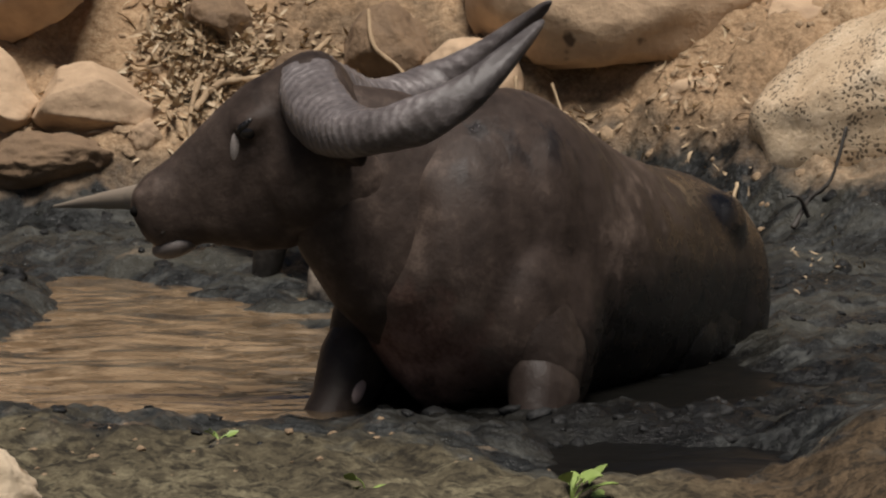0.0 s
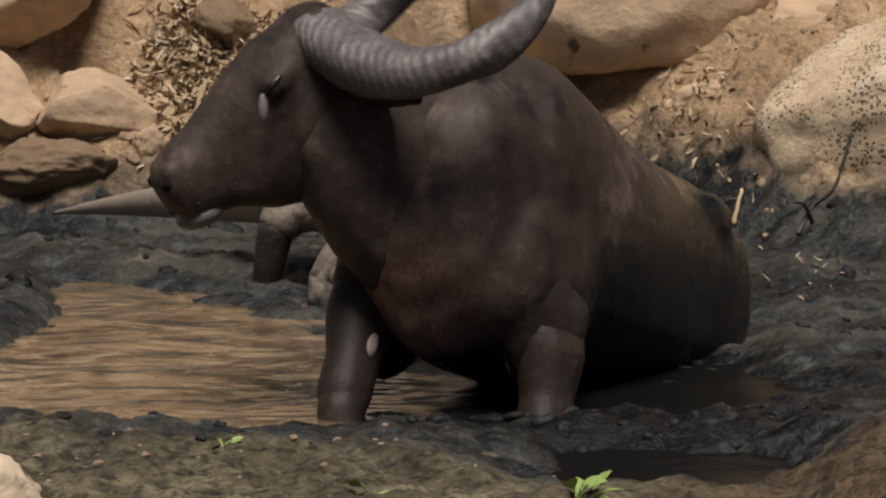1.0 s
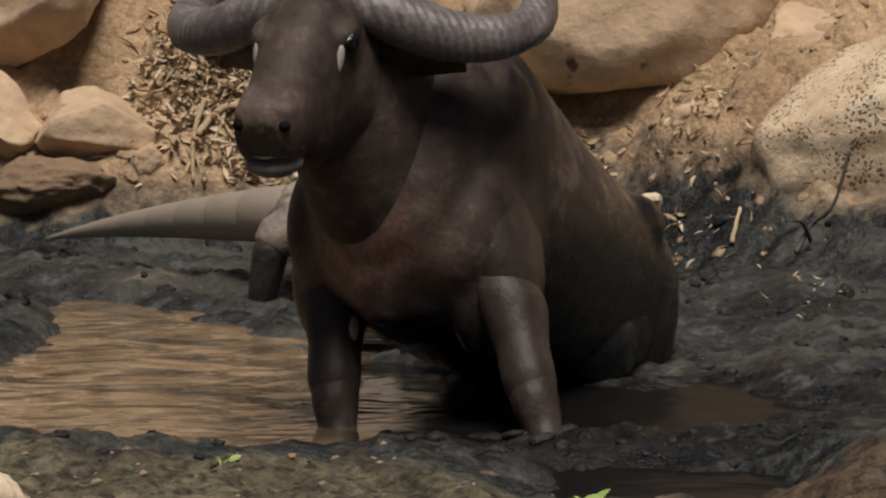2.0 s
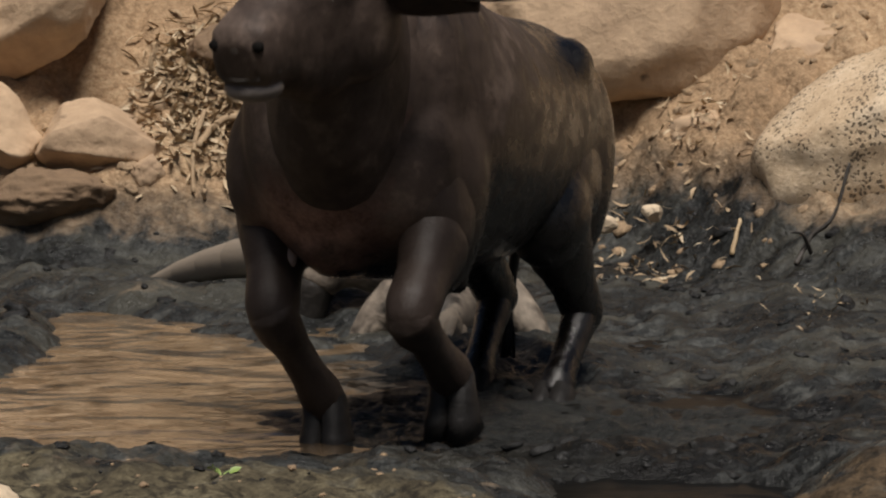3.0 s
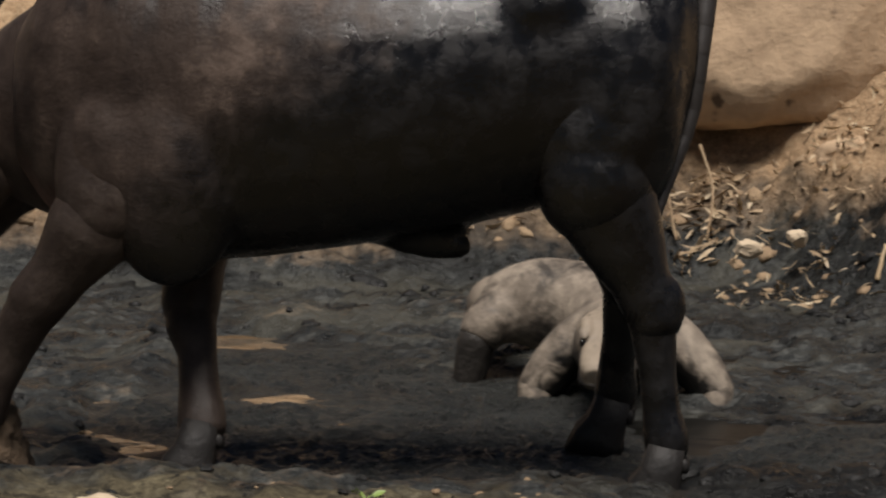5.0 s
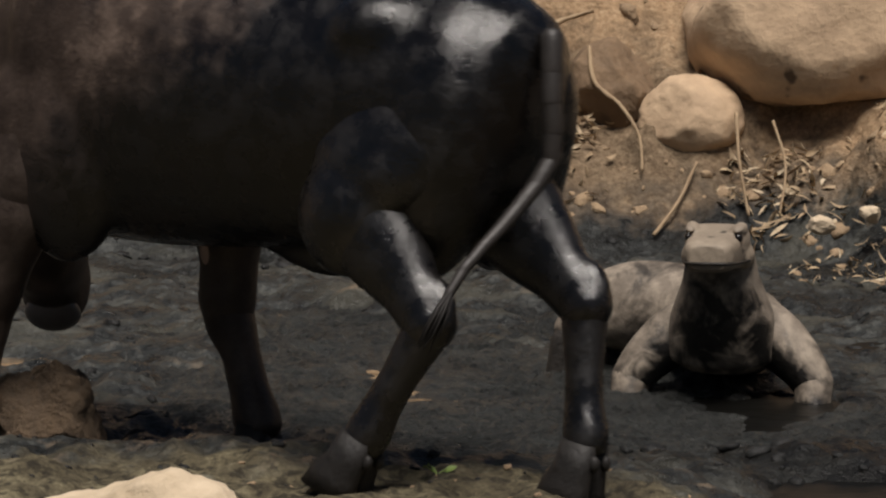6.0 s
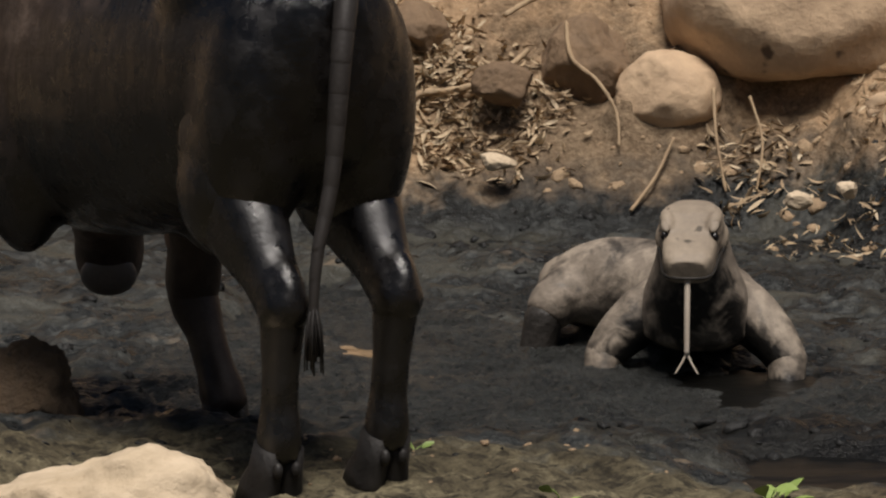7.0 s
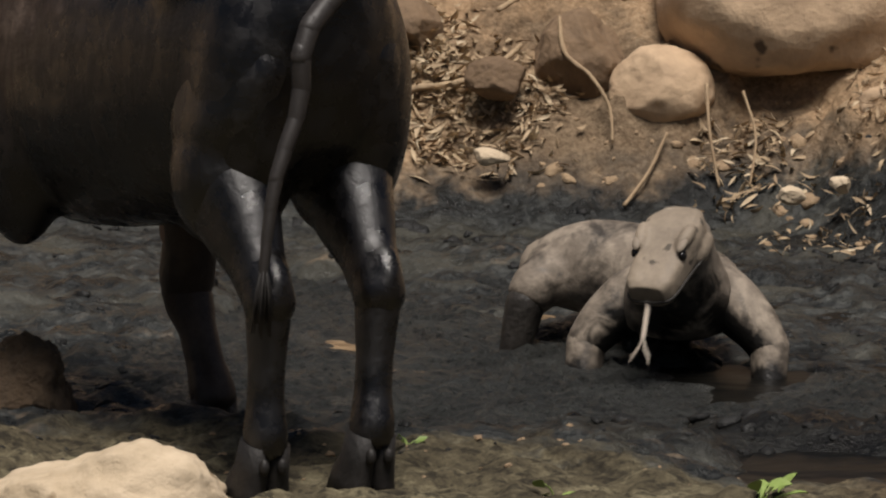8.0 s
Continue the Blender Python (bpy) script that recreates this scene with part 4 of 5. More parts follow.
def scatter_leaves(name, label, zones, seed, material):
    rnd = random.Random(seed)
    verts, faces = [], []
    for n, x0, x1, y0, y1, size in zones:
        for _ in range(n):
            x, y = rnd.triangular(x0, x1), rnd.triangular(y0, y1)
            leaf_into(verts, faces, on_ground(x, y, rnd.uniform(0.004, 0.035)), size * rnd.uniform(0.6, 1.5), size * rnd.uniform(0.10, 0.32), rnd.uniform(0, 360),
                      (rnd.gauss(25, 28), rnd.gauss(0, 28)), rnd.uniform(-1, 1))
    me = bpy.data.meshes.new(name)
    me.from_pydata(verts, [], faces)
    me.materials.append(material)
    me.polygons.foreach_set("use_smooth", [True] * len(me.polygons))
    return tagged(new(name, me), label, "leaves", kind="stuff")


scatter_leaves("leaf_litter", "dry tan leaves and straw drifted over the bank",
               [(900, -1.08, -0.50, 3.5, 4.2, 0.07), (420, -0.75, -0.15, 3.5, 4.05, 0.06), (160, 0.15, 0.62, 3.3, 3.75, 0.06), (90, 0.35, 1.0, 2.6, 3.3, 0.045), (110, -1.8, -0.7, 3.45, 3.75, 0.045),
                (110, 0.6, 1.0, 3.1, 3.7, 0.05), (30, 0.9, 1.3, 1.2, 2.6, 0.03)], 5, LITTER)


def scatter_clods(name, label, zones, seed, material, category):
    """Small lumps strewn over the ground, joined."""
    rnd = random.Random(seed)
    verts, faces = [], []
    bm = bmesh.new()
    bmesh.ops.create_icosphere(bm, subdivisions=2, radius=1)
    ball = [v.co.copy() for v in bm.verts]
    tris = [tuple(v.index for v in f.verts) for f in bm.faces]
    bm.free()
    for n, x0, x1, y0, y1, lo, hi in zones:
        for _ in range(n):
            x, y = rnd.uniform(x0, x1), rnd.uniform(y0, y1)
            r = lo + (hi - lo) * rnd.random() ** 3
            p = on_ground(x, y, -r * 0.12)
            e = 0.03
            up = Vector((height(x - e, y) - height(x + e, y), height(x, y - e) - height(x, y + e), 2 * e)).normalized()
            lean = Vector((0, 0, 1)).rotation_difference(up).to_matrix().to_4x4()
            q = Vector((rnd.uniform(0, 99), rnd.uniform(0, 99), 0))
            m = lean @ pose(0, 0, 0, 0, 0, rnd.uniform(0, 360)) @ Matrix.Diagonal((rnd.uniform(0.8, 1.4), rnd.uniform(0.7, 1.2), rnd.uniform(0.4, 0.75), 1))
            b = len(verts)
            verts += [p + m @ (v * r * (1 + 0.7 * noise.noise(v * 1.3 + q))) for v in ball]
            faces += [tuple(b + i for i in f) for f in tris]
    me = bpy.data.meshes.new(name)
    me.from_pydata(verts, [], faces)
    me.materials.append(material)
    me.polygons.foreach_set("use_smooth", [True] * len(me.polygons))
    return tagged(new(name, me), label, category, kind="stuff")


scatter_clods("mud_clods", "black wet clods of trampled mud", [(150, -2.0, -0.3, -1.3, -0.1, 0.004, 0.02), (80, -0.1, 1.2, -0.9, 1.2, 0.006, 0.032), (90, -1.8, 0.9, 2.2, 3.4, 0.01, 0.04),
                                                              (120, 0.5, 1.5, -0.6, 2.8, 0.008, 0.036), (50, -2.0, -1.1, -0.5, 2.0, 0.008, 0.035), (60, -0.1, 1.3, -0.9, -0.1, 0.01, 0.04), (60, -1.9, -0.6, -0.9, 0.2, 0.010, 0.035)], 8, BLACKMUD, "clods")
scatter_clods("earth_crumbs", "tan crumbs and pebbles of the earth bank", [(260, -1.9, 1.4, 3.5, 4.6, 0.008, 0.04), (60, 0.4, 1.3, 2.7, 3.8, 0.008, 0.03), (60, -1.0, 1.2, -1.6, -0.9, 0.005, 0.014)], 9, CLOD, "crumbs")


def seedling(label, x, y, leaves, size, seed):
    rnd = random.Random(seed)
    ob = tagged(new("seedling"), label, "plant")
    ob.matrix_world = Matrix.Translation(on_ground(x, y, -0.01))
    for k in range(leaves):
        a = rnd.uniform(0, 360)
        h = rnd.uniform(0.3, 1.0) * size
        out = Vector((math.cos(radians(a)), math.sin(radians(a)), 0)) * rnd.uniform(0.2, 0.7) * size
        top = out + Vector((0, 0, h))
        part("stem", path_tube(bmesh.new(), smooth_path([(0, 0, 0), out * 0.3 + Vector((0, 0, h * 0.6)), top], 4), 0.0025, 0.0015, 6), GREEN, ob)
        verts, faces = [], []
        leaf_into(verts, faces, top + out.normalized() * size * 0.25, size * 0.7, size * 0.42, a, (rnd.gauss(20, 15), rnd.gauss(-15, 15)), -0.4)
        me = bpy.data.meshes.new("leaf")
        me.from_pydata(verts, [], faces)
        me.materials.append(GREEN)
        me.polygons.foreach_set("use_smooth", [True] * len(me.polygons))
        tagged(new("leaf", me)).parent = ob
    return ob


seedling("small bright green seedling at the puddle's edge", 0.28, -1.84, 8, 0.085, 3)
seedling("small yellow-green sprout on the near shore", -0.17, -1.66, 4, 0.06, 5)
seedling("single pale green shoot in the near mud", -0.52, -1.16, 3, 0.05, 7)


def slick(seed, rx, ry):
    """A low tongue of stirred-up mud, thin at its ragged rim."""
    rnd = random.Random(seed)
    bm = bmesh.new()
    bmesh.ops.create_circle(bm, cap_ends=True, segments=110, radius=1)
    bmesh.ops.poke(bm, faces=bm.faces)
    bmesh.ops.subdivide_edges(bm, edges=[e for e in bm.edges if min(v.co.length for v in e.verts) < 0.01], cuts=22)
    bmesh.ops.triangulate(bm, faces=bm.faces)
    q = Vector((seed * 3.1, seed * 1.7, 0))
    for v in bm.verts:
        r = v.co.length
        a = v.co.normalized() if r > 0.001 else Vector((1, 0, 0))
        edge = 1 + 0.35 * noise.noise(a * 1.2 + q) + 0.16 * noise.noise(a * 4 + q)
        x, y = v.co.x * edge * rx, v.co.y * edge * ry
        v.co = Vector((x, y, 0.012 * (1 - r ** 3) - 0.006 * r ** 8 + (0.012 * noise.noise(Vector((x * 9, y * 9, seed))) + 0.018 * noise.noise(Vector((x * 22, y * 22, seed))) + 0.012 * noise.noise(Vector((x * 45, y * 45, seed)))) * (1 - r ** 4)))
    ob = finish("mud_slick", bm, STIRRED)
    return tagged(ob, "film of stirred dark mud drifting over the water", "mud", "mud stirred up in the wallow")


SLICKS = [slick(k, rx, ry) for k, (rx, ry) in enumerate(((0.42, 0.5), (0.40, 0.55), (0.38, 0.6), (0.45, 0.5), (0.36, 0.5), (0.5, 0.6), (0.5, 0.35), (0.5, 0.4), (0.45, 0.5), (0.5, 0.45), (0.55, 0.3), (0.5, 0.3), (0.45, 0.4), (0.6, 0.32), (0.42, 0.36)))]
# start and end places of the drifting mud, and when it sets out
DRIFT = [((0.45, 0.1), (-0.16, 0.15), 2.3), ((0.5, 0.4), (-0.28, 0.65), 2.6), ((0.4, 0.9), (-0.62, 1.35), 3.3), ((0.6, 0.0), (-0.72, 0.05), 3.2), ((0.5, -0.1), (-1.0, 0.55), 3.25), ((0.6, 0.8), (-1.08, 1.45), 3.5),
         ((0.4, 1.2), (-0.25, 1.85), 3.8), ((0.3, 1.3), (-0.8, 1.95), 4.4), ((0.2, 0.6), (-1.25, 0.95), 4.6), ((0.3, 0.2), (-1.15, 0.15), 4.5), ((0.3, 0.0), (-0.35, -0.18), 3.9), ((0.3, 0.0), (0.35, -0.25), 2.4), ((0.4, 0.9), (-0.08, 1.05), 3.6), ((0.1, 1.6), (-0.75, 2.4), 4.5), ((0.5, 0.1), (0.72, 0.22), 2.6)]


def splash():
    """Lumps and strings of mud thrown up behind the hooves."""
    rnd = random.Random(12)
    ob = tagged(new("mud_splash"), "black glossy mud thrown up by the hooves", "splash")
    out = []
    for k in range(132):
        heap = k % 5 == 0 or k >= 92
        bm = blob(bmesh.new(), (0, 0, 0), (1, 1, 1), sub=4 if heap else 2)
        q = Vector((k * 2.3, k * 1.1, 4))
        wall = heap and k >= 70
        if heap:
            sx, sy, sz = rnd.uniform(0.10, 0.20) * (0.55 if 110 <= k < 117 else 0.36 if k >= 117 else 1.0), rnd.uniform(0.08, 0.14) * (0.6 if k >= 110 else 1.0), rnd.uniform(0.12, 0.2) * (0.6 if k >= 117 else 1.0) if wall else rnd.uniform(0.03, 0.06)
        else:
            sx = rnd.uniform(0.006, 0.02)
            sy, sz = sx, sx * rnd.uniform(0.7, 2.2)
        for v in bm.verts:
            p = v.co * (1 + 0.5 * noise.noise(v.co * 1.5 + q) + ((0.16 if k >= 110 else 0.45) * noise.noise(v.co * 4 + q) + (0.05 if k >= 110 else 0.14) * noise.noise(v.co * 9 + q) if heap else 0.0))
            v.co = Vector((p.x * sx, p.y * sy, p.z * sz))
        d = part("mud_lump" if heap else "mud_drop", bm, STIRRED_WET, ob)
        early = k < 50 or k >= 70
        x = rnd.uniform(0.0, 0.65) if early else rnd.uniform(0.2, 0.5)
        y = rnd.uniform(-0.3, 0.4) if early else rnd.uniform(0.2, 0.6)
        t0 = rnd.uniform(2.9, 3.1 if heap else 3.35) if early else rnd.uniform(4.1, 4.3)
        # lumps 110 to 116: black masses added for mud and shade by the hind leg
        if wall:
            x, y, t0 = (rnd.uniform(-0.15, 0.55), rnd.uniform(0.0, 0.5), rnd.uniform(2.85, 3.2)) if k < 110 else (rnd.uniform(-0.12, 0.06), rnd.uniform(0.45, 0.8), rnd.uniform(3.5, 3.8)) if k < 117 else (rnd.uniform(-0.12, 0.36), rnd.uniform(0.0, 0.4), rnd.uniform(3.92, 4.2))
        out.append((d, x, y, t0, rnd.uniform(0.08, 0.2) if wall else rnd.uniform(0.03, 0.09) if heap else rnd.uniform(0.05, 0.3), rnd.uniform(-0.1, 0.2), rnd.uniform(-0.2, 0.1), 25 if heap else 70))
    return out


SPLASH = splash()


# ---- motion ----
def glide(rows, t):
    """A soft curve through timed rows."""
    i = max(0, min(len(rows) - 2, sum(r[0] <= t for r in rows) - 1))
    a, b = rows[i], rows[i + 1]
    p, n = rows[max(i - 1, 0)], rows[min(i + 2, len(rows) - 1)]
    h = b[0] - a[0]
    u = min(1.0, max(0.0, (t - a[0]) / h))
    out = []
    for k in range(1, len(a)):
        d = (b[k] - a[k]) / h
        d0 = (a[k] - p[k]) / (a[0] - p[0]) if p is not a else d
        d1 = (n[k] - b[k]) / (n[0] - b[0]) if n is not b else d
        m0 = 0 if d * d0 <= 0 else 2 * d * d0 / (d + d0)
        m1 = 0 if d * d1 <= 0 else 2 * d * d1 / (d + d1)
        out.append((2 * u ** 3 - 3 * u * u + 1) * a[k] + (u ** 3 - 2 * u * u + u) * h * m0 + (3 * u * u - 2 * u ** 3) * b[k] + (u ** 3 - u * u) * h * m1)
    return out


def bone(a, b, ahead):
    """Pose of a limb piece at a that points its -Z at b, its +X towards ahead."""
    z = (Vector(a) - Vector(b)).normalized()
    y = z.cross(Vector(ahead)).normalized()
    x = y.cross(z)
    m = Matrix((x, y, z)).transposed().to_4x4()
    m.translation = a
    return m


def fold2(a, c, l1, l2, bend):
    """Middle joint between a and c, pushed towards bend."""
    d = c - a
    r = min(d.length, (l1 + l2) * 0.999)
    e = d.normalized()
    k = (l1 * l1 - l2 * l2 + r * r) / (2 * r)
    h = math.sqrt(max(0.0, l1 * l1 - k * k))
    side = (bend - e * bend.dot(e)).normalized()
    return a + e * k + side * h, a + e * r


def hind_shape(k):
    """Thigh, gaskin and cannon in their plane for a fold k from 0 to 1: hip, stifle, hock, fetlock."""
    l1, l2, l3 = LEG["hind"]
    s, h = radians(160 - 88 * k), radians(160 - 112 * k)
    p = [Vector((0, 0))]
    a = radians(-90)
    p.append(p[-1] + l1 * Vector((math.cos(a), math.sin(a))))
    a -= math.pi - s
    p.append(p[-1] + l2 * Vector((math.cos(a), math.sin(a))))
    a += math.pi - h
    p.append(p[-1] + l3 * Vector((math.cos(a), math.sin(a))))
    return p


def hind_leg(hip, goal):
    """Joints of a hind leg from the hip to the fetlock's goal."""
    d = goal - hip
    lo, hi = 0.0, 1.0
    for _ in range(24):
        k = (lo + hi) / 2
        if hind_shape(k)[3].length > d.length:
            lo = k
        else:
            hi = k
    p = hind_shape(k)
    X = Vector((1, 0, 0))
    n = d.cross(X).normalized()
    U = X
    V = X.cross(n).normalized()
    if V.z < 0:
        V = -V
    want = math.atan2(d.dot(V), d.dot(U))
    have = math.atan2(p[3].y, p[3].x)
    c, s = math.cos(want - have), math.sin(want - have)
    return [hip + U * (c * q.x - s * q.y) + V * (s * q.x + c * q.y) for q in p]


# seconds, x, y, z, pitch, heading (0 faces the camera, 90 to the left)
BODY = [(0, .19, .16, -.69, -15, 31), (.5, .16, .14, -.65, -18.5, 30), (1, .11, .11, -.59, -21.5, 29), (1.5, .01, .11, -.51, -26.5, 28.5), (2.0, -.06, .14, -.48, -26.5, 26), (2.2, -.095, .17, -.44, -27, 24.3),
        (2.8, -.11, .185, -.27, -15, 23), (3.3, -.12, .18, -.17, -7.6, 22.6), (3.5, -.16, .15, -.135, -7, 23.8), (3.8, -.245, .02, -.09, -2.5, 33), (4.0, -.31, -.08, -.065, -.5, 41), (4.3, -.37, -.19, -.03, .5, 52)]
BODY += [(4.5, -.415, -.27, -.015, 1, 61), (4.7, -.465, -.33, -.01, .8, 75), (5.2, -.68, -.47, -.015, -1, 102), (5.8, -.96, -.61, -.03, -4, 118), (6.0, -1.02, -.66, -.045, -4.5, 127),
         (6.5, -1.085, -.82, -.035, -.8, 139), (7, -1.085, -.91, -.045, 0, 149.5), (8, -1.075, -.91, -.035, 0.5, 149.5)]
# seconds, neck turn (left +), neck lift, head heading, head nose-down, head lean
NECK = [(0, -32, 20.5, 93, 27, 0), (.5, -38, 14.5, 95, 29, 0), (1, -34, 17, 69, 33, 0), (1.5, -24.5, 8, 19.5, 29, 0), (1.8, -14, 11, 18, 24, 0), (2.0, -8, 11, 17.3, 21, 0), (2.2, -4, -6.5, 16.2, 24.5, 0), (2.8, 8, 15, 24, 20, 0),
        (3.3, 24, 42.3, 31, 15, 0), (3.4, 9, 30, 14, 18, 0), (3.5, -5, 18.5, 5, 23, 0), (3.6, -4, 15, 22, 30, 0), (3.8, 0, 4, 65, 34, 0), (4.0, -8, 1, 83, 36, 0), (4.25, -32, 8, 96, 32, 0), (4.7, -30, -4, 106, 40, 0),
        (5.3, -32, -28, 150, 46, 0), (5.8, -38, -48, 181, 42, 0), (6.0, -30, -40, 181, 54, 0), (6.2, -30, -31, 180, 68, 0), (6.5, -31, -29, 190, 58, 0), (7.2, -29, -21, 172, 68, 0), (7.6, -20, 0, 175, 45, 0), (8, -14, 8, 175, 40, 0)]
# hooves: seconds, x, y, z
FEET = {"forel": [(0, .26, -.44, -.55), (.5, .25, -.40, -.55), (1, .21, -.42, -.48), (1.5, .25, -.51, -.28), (2, .27, -.48, -.23), (2.2, .25, -.46, -.17), (2.8, .06, -.29, -.03), (3.0, .0, -.27, .05), (3.3, -.1, -.27, -.02), (3.5, -.23, -.36, -.02),
                  (3.7, -.21, -.49, -.02), (4.0, -.18, -.66, -.05), (4.3, -.15, -.66, -.06), (4.45, -.29, -.70, -.01), (4.55, -.45, -.62, .07), (4.7, -.74, -.64, .20), (4.85, -1.1, -.6, .16), (5.05, -1.66, -.52, -.04), (5.7, -1.72, -.5, -.04), (8, -1.9, -.45, -.04)],
        "forer": [(0, -.42, -.43, -.45), (.5, -.36, -.48, -.38), (1, -.32, -.45, -.34), (1.5, -.28, -.38, -.26), (2, -.28, -.23, -.31), (2.2, -.28, -.23, -.26), (2.8, -.31, -.15, -.03), (3.3, -.35, -.18, -.02), (3.45, -.38, -.08, -.01),
                  (3.6, -.46, -.08, .06), (3.7, -.51, -.15, .1), (3.8, -.55, -.29, .04), (3.9, -.71, -.41, .05), (4.0, -.95, -.5, -.03), (4.1, -1.0, -.54, -.05), (4.7, -.99, -.55, -.05), (5.8, -1.03, -.42, -.05), (8, -1.05, -.48, -.05)],
        "hindl": [(0, .5, .3, -.45), (2.2, .3, .5, -.4), (2.8, .28, .5, -.15), (3.5, .26, .5, -.04), (4.0, .23, .35, -.04), (4.25, .25, .36, -.03), (4.38, .22, .1, .08), (4.5, .2, -.1, .11), (4.6, .2, -.25, .02), (4.7, .16, -.62, -.05), (5.4, .14, -.64, -.05),
                  (5.6, -.35, -.95, .12), (5.8, -.74, -1.16, .16), (5.9, -.76, -1.21, .11), (6.0, -.72, -1.28, .06), (6.2, -.75, -1.43, .03), (6.5, -.81, -1.6, .04), (8, -.83, -1.72, .05)],
        "hindr": [(0, .2, .6, -.45), (2.2, .02, .75, -.4), (2.8, .05, .7, -.15), (3.5, .09, .62, -.02), (4.05, .03, .66, -.02), (4.12, .04, .5, .12), (4.2, .05, .36, .19), (4.3, -.02, .31, .17), (4.4, -.03, .16, .03), (4.5, -.05, .05, -.02), (4.7, .04, .22, -.03), (4.9, .04, .15, -.03), (5.15, -.05, -.4, .1),
                  (5.4, -.17, -.95, .02), (5.8, -.18, -1.09, .04), (6.0, -.21, -1.28, .05), (6.2, -.27, -1.3, .05), (6.5, -.35, -1.18, .04), (6.6, -.42, -1.24, .06), (6.7, -.5, -1.3, .06), (6.85, -.56, -1.38, .06), (7.0, -.59, -1.5, .05), (8, -.6, -1.64, .06)]}
# tail: seconds, then five points of its hang as (across, down) from its root
TAIL = [(0, -.04, -.14, -.08, -.28, -.11, -.43, -.13, -.58, -.14, -.74), (4.7, -.04, -.14, -.08, -.28, -.11, -.43, -.13, -.58, -.14, -.74), (5.4, .03, -.16, .02, -.34, -.08, -.48, -.18, -.58, -.26, -.68),
        (5.8, .05, -.18, -.01, -.375, -.17, -.49, -.27, -.54, -.36, -.60), (6.0, 0, -.16, -.0, -.27, -.09, -.39, -.20, -.51, -.29, -.68), (6.2, -.05, -.12, -.075, -.34, -.14, -.52, -.18, -.66, -.22, -.80),
        (6.5, -.036, -.19, -.07, -.35, -.13, -.49, -.14, -.66, -.14, -.82), (7.0, -.01, -.13, -.03, -.39, -.06, -.55, -.07, -.70, -.07, -.85), (7.5, -.07, -.12, -.08, -.28, -.10, -.45, -.13, -.62, -.14, -.80), (8, -.077, -.108, -.086, -.25, -.135, -.405, -.16, -.585, -.17, -.75)]
# dragon: seconds, x, y, z, heading (0 faces the camera, 90 to the left), nose-down pitch
DRAKE = [(0, -.08, 1.745, -.10, 10, 0), (2.2, -.10, 1.745, -.10, 10, 0), (3.3, .06, 1.745, -.22, 10, 0), (3.7, -.02, 1.72, -.29, 10, 0), (4.2, -.02, 1.58, -.31, 10, 0), (4.6, .08, 1.28, -.2, 9, 0), (4.8, .09, 1.15, -.15, 8, -2), (5.3, .14, .8, -.15, 7, -6),
         (5.8, .17, .66, -.15, 8, -10), (7, .16, .64, -.15, 8, -10), (7.5, .15, .63, -.15, 8, -10), (8, .13, .58, -.12, 8, -8)]
# its neck lift and turn, head heading and nose-down
DHEAD = [(0, 5, 0, 10, 15), (3.3, -10, 0, 10, 30), (4.6, -5, 0, 8, 30), (5.8, 62, 0, 8, -4), (6.6, 62, 0, 8, 0), (7, 60, 0, 4, 20), (7.6, 58, 0, 4, 18), (8, 42, 6, 24, 32)]
# its tongue: how far out, how steep
LICK = [(0, -.21, 20), (6.6, -.21, 20), (6.8, -.02, 40), (7.0, .06, 80), (7.15, -.02, 70), (7.2, -.08, 60), (7.3, -.1, 30), (7.4, 0, 60), (7.5, -.21, 30), (7.85, -.21, 30), (8, -.03, 60)]
# its tail at the root: turn and lift per joint
DTAIL = [(0, -1.5, .5), (1.9, -1.5, .5), (2.2, -1.0, 1.6), (2.8, -2, 2.2), (4.0, -1.5, 1.2), (4.7, -14, 3), (5.6, -24, 5), (8, -24, 5)]


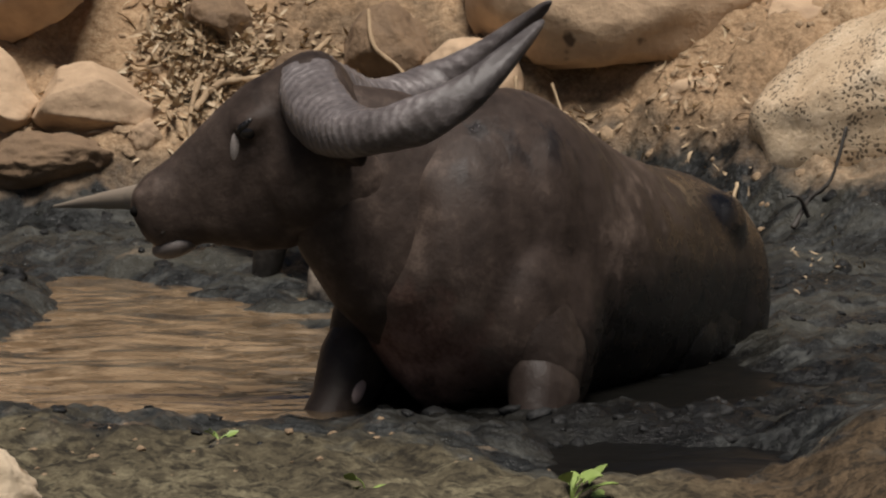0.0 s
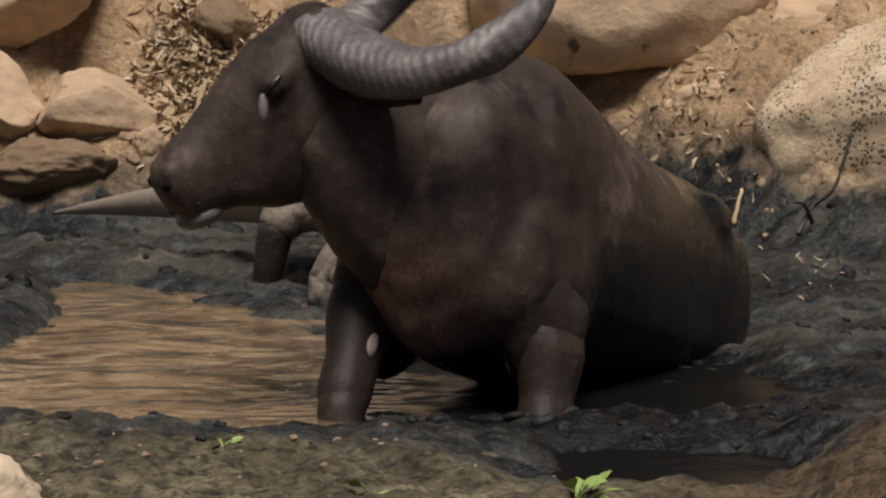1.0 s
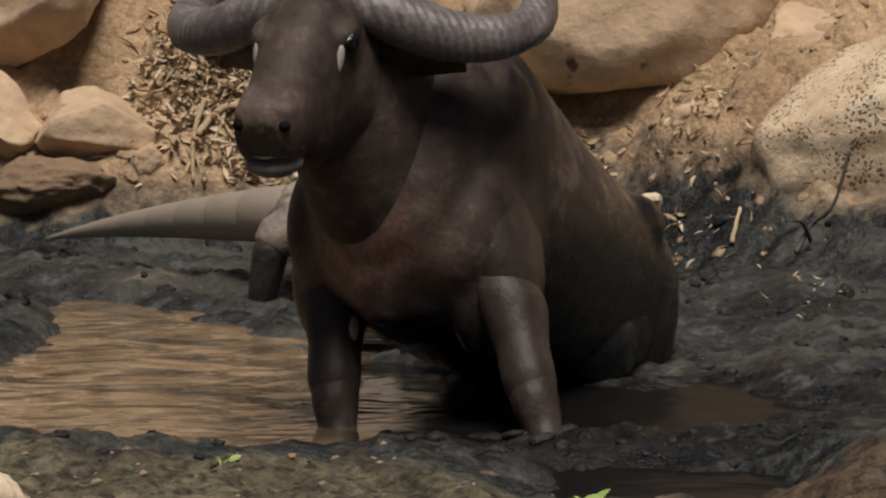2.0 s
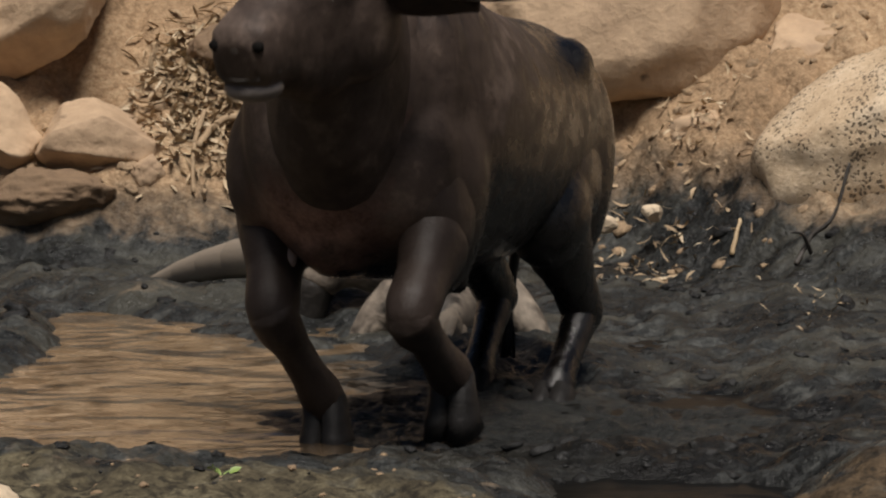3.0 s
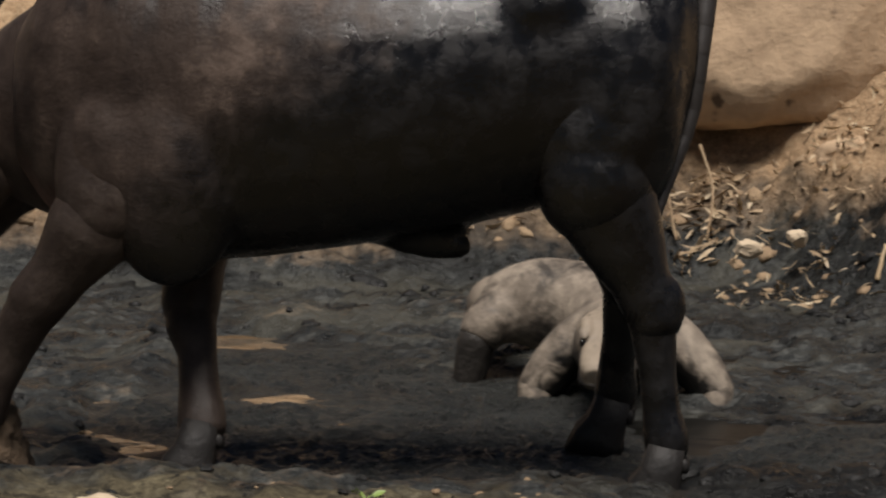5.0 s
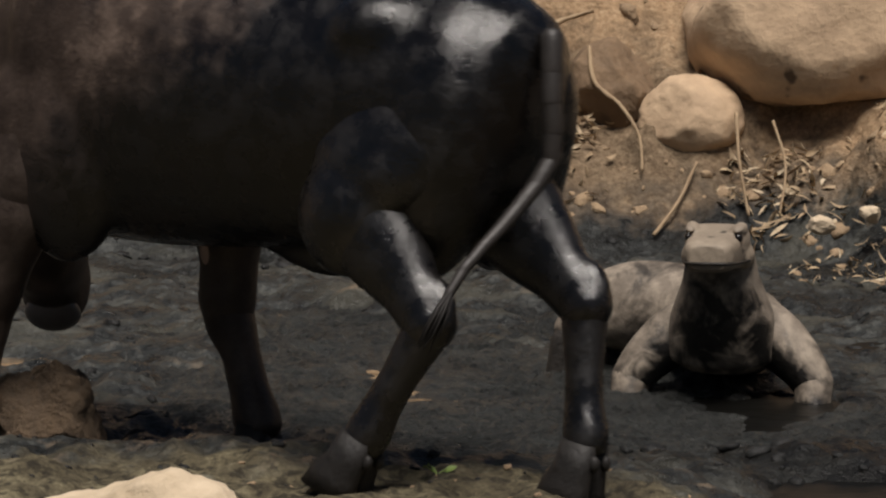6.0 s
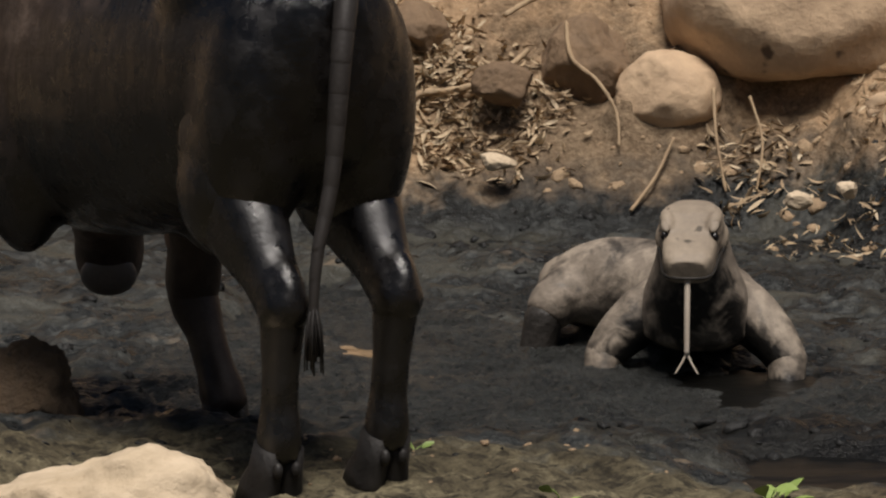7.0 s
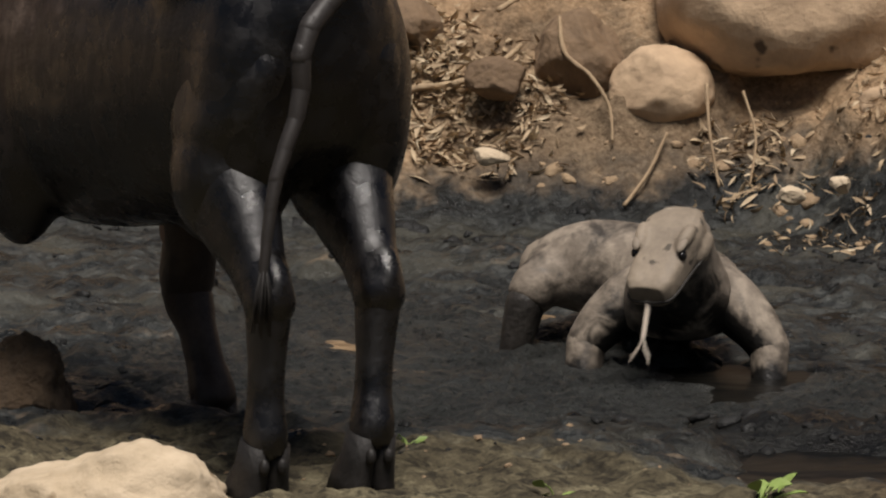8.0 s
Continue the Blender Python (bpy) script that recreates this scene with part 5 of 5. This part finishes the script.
def motions():
    keys = {k: [] for k in BUFFALO}
    dkeys = {k: [] for k in DRAGON}
    for i in range(81):
        t = i / 10
        x, y, z, pitch, head = glide(BODY, t)
        root = pose(x, y, z, 0, pitch, -90 - head)
        inv = root.inverted()
        keys["root"].append((t, root))
        turn, lift, face, nose, lean = glide(NECK, t)
        keys["lower_neck"].append((t, pose(0.46, 0, 1.08, 0, -lift * 0.5, turn * 0.5)))
        neck = pose(0.55, 0, 1.04, 0, -lift, turn)
        keys["neck"].append((t, neck))
        m = inv.to_3x3().to_4x4() @ pose(0, 0, 0, 0, 0, -90 - face) @ pose(0, 0, 0, lean, nose, 0)
        m.translation = neck @ Vector((0.54, 0, 0.06))
        keys["head"].append((t, m))
        keys["torso"].append((t, pose(0, 0, 0)))
        for s, side in ((1, "l"), (-1, "r")):
            level = inv.to_3x3() @ Vector((0, 0, 1))
            hoof = inv @ Vector(glide(FEET["fore" + side], t))
            elbow = Vector((0.42 + max(-0.10, min(0.10, 0.42 * (hoof.x - 0.42))), s * 0.24, 0.80))
            knee, fet = fold2(elbow, hoof + level * 0.13 + Vector((-0.04, 0, 0)), *LEG["fore"], Vector((1, 0, 0.05)))
            ahead = Vector((1, 0, 0.001))
            keys["fore1" + side].append((t, bone(elbow, knee, ahead)))
            point = Vector((0.47, s * 0.185, 1.04))
            keys["arm" + side].append((t, bone(point, elbow + (knee - elbow) * 0.3, ahead)))
            keys["fore2" + side].append((t, bone(knee, fet, Vector((1, 0, 0.25)))))
            rest = 0.6 - 0.5 * step(0.05, 0.16, (root @ hoof).z)
            slack = (knee - fet).normalized().lerp(level, rest)
            keys["forehoof" + side].append((t, bone(fet, fet - slack, Vector((1, 0, 0.25)))))
            hoof = inv @ Vector(glide(FEET["hind" + side], t))
            hip = Vector((-0.55, s * 0.15, 1.12))
            p = hind_leg(hip, hoof + level * 0.13 + Vector((-0.04, 0, 0)))
            keys["hind1" + side].append((t, bone(p[0], p[1], ahead)))
            keys["hind2" + side].append((t, bone(p[1], p[2], ahead)))
            keys["hind3" + side].append((t, bone(p[2], p[3], Vector((1, 0, 0.25)))))
            rest = 0.6 - 0.5 * step(0.05, 0.16, (root @ hoof).z)
            slack = (p[2] - p[3]).normalized().lerp(level, rest)
            keys["hindhoof" + side].append((t, bone(p[3], p[3] - slack, Vector((1, 0, 0.25)))))
        hang = glide(TAIL, t)
        base = root @ Vector((-0.865, 0, 1.22))
        pts = smooth_path([base] + [base + Vector((dx, 0.9 * min(dx, 0.0) - 0.03, dz)) for dx, dz in zip(hang[0::2], hang[1::2])], 12)
        gone, at, j = [0.0], [], 0
        for p, q in zip(pts, pts[1:]):
            gone.append(gone[-1] + (q - p).length)
        for k in range(13):
            d = 0.0685 * k
            while j < len(pts) - 2 and gone[j + 1] < d:
                j += 1
            at.append(inv @ (pts[j] + (pts[j + 1] - pts[j]).normalized() * (d - gone[j])))
        for k in range(10):
            keys["tail%d" % k].append((t, bone(at[k], at[k + 1], Vector((1, 0, 0.2)))))
        keys["tuft"].append((t, bone(at[10], at[12], Vector((1, 0, 0.2)))))
        # the dragon
        x, y, z, head, pitch = glide(DRAKE, t)
        root = pose(x, y, z, 0, pitch, -90 - head)
        inv = root.inverted()
        dkeys["root"].append((t, root))
        dkeys["chest"].append((t, pose(0, 0, 0)))
        lift, turn, face, nose = glide(DHEAD, t)
        neck = pose(0.11, 0, 0.305, 0, -lift, turn)
        dkeys["neck"].append((t, neck))
        m = inv.to_3x3().to_4x4() @ pose(0, 0, 0, 0, nose, -90 - face)
        m.translation = neck @ Vector((0.262, 0, 0.0))
        dkeys["head"].append((t, m))
        out, steep = glide(LICK, t)
        dkeys["tongue"].append((t, m @ pose(0.235, 0, -0.03, 0, 0, 0) @ pose(0, 0, 0, 0, steep - nose if out > -0.15 else 0, 0) @ pose(out, 0, 0)))
        turn, lift = glide(DTAIL, t)
        m = pose(-0.31, -0.42, 0.375, 0, -6, 55 + turn * 2.2)
        for k in range(8):
            dkeys["tail%d" % k].append((t, m))
            m = m @ pose(-0.17, 0, 0, 0, -lift, turn)
        for s, side in ((1, "l"), (-1, "r")):
            ahead = Vector((1, s * 0.3, 0))
            dkeys["fore2" + side].append((t, bone(Vector((0.10, s * 0.245, 0.18)), Vector((0.15, s * 0.255, 0.0)), ahead)))
            knee, foot_at = (Vector((-0.43, -0.22, 0.26)), Vector((-0.46, -0.20, 0.06))) if s > 0 else (Vector((-0.19, -0.46, 0.28)), Vector((-0.20, -0.50, 0.09)))
            dkeys["hind2" + side].append((t, bone(knee, foot_at, ahead)))
    for ob, (a, b, t0) in zip(SLICKS, DRIFT):
        rows = []
        for t, u in ((0, 0.0), (t0, 0.0), (t0 + 0.25, 0.25), (t0 + 0.6, 0.7), (t0 + 1.0, 0.95), (t0 + 1.6, 1.0), (8, 1.02)):
            rows.append((t, pose(a[0] + (b[0] - a[0]) * u, a[1] + (b[1] - a[1]) * u, -0.05 + 0.052 * min(1, u * 2.2), 0, 0, 25 * u)))
        walk(ob, rows)
    for ob, x, y, t0, top, vx, vy, spin in SPLASH:
        rows = [(0, pose(x, y, -0.45))]
        for k in range(8):
            u = k / 7
            rows.append((t0 + (0.55 if spin > 50 or t0 > 3.3 else 0.8) * u, pose(x + vx * u, y + vy * u, -0.45 + (top + 0.45) * 4 * u * (1 - u), spin * u, spin * 0.5 * u, 0)))
        walk(ob, rows + [(8, pose(x + vx, y + vy, -0.46, spin, spin * 0.5, 0))])
    for ob, rows in ((BUFFALO, keys), (DRAGON, dkeys)):
        for k, r in rows.items():
            if all(max(abs(a - b) for u, v in zip(m, r[0][1]) for a, b in zip(u, v)) < 1e-6 for _, m in r):
                ob[k].matrix_basis = r[0][1]
            else:
                walk(ob[k], r)


motions()
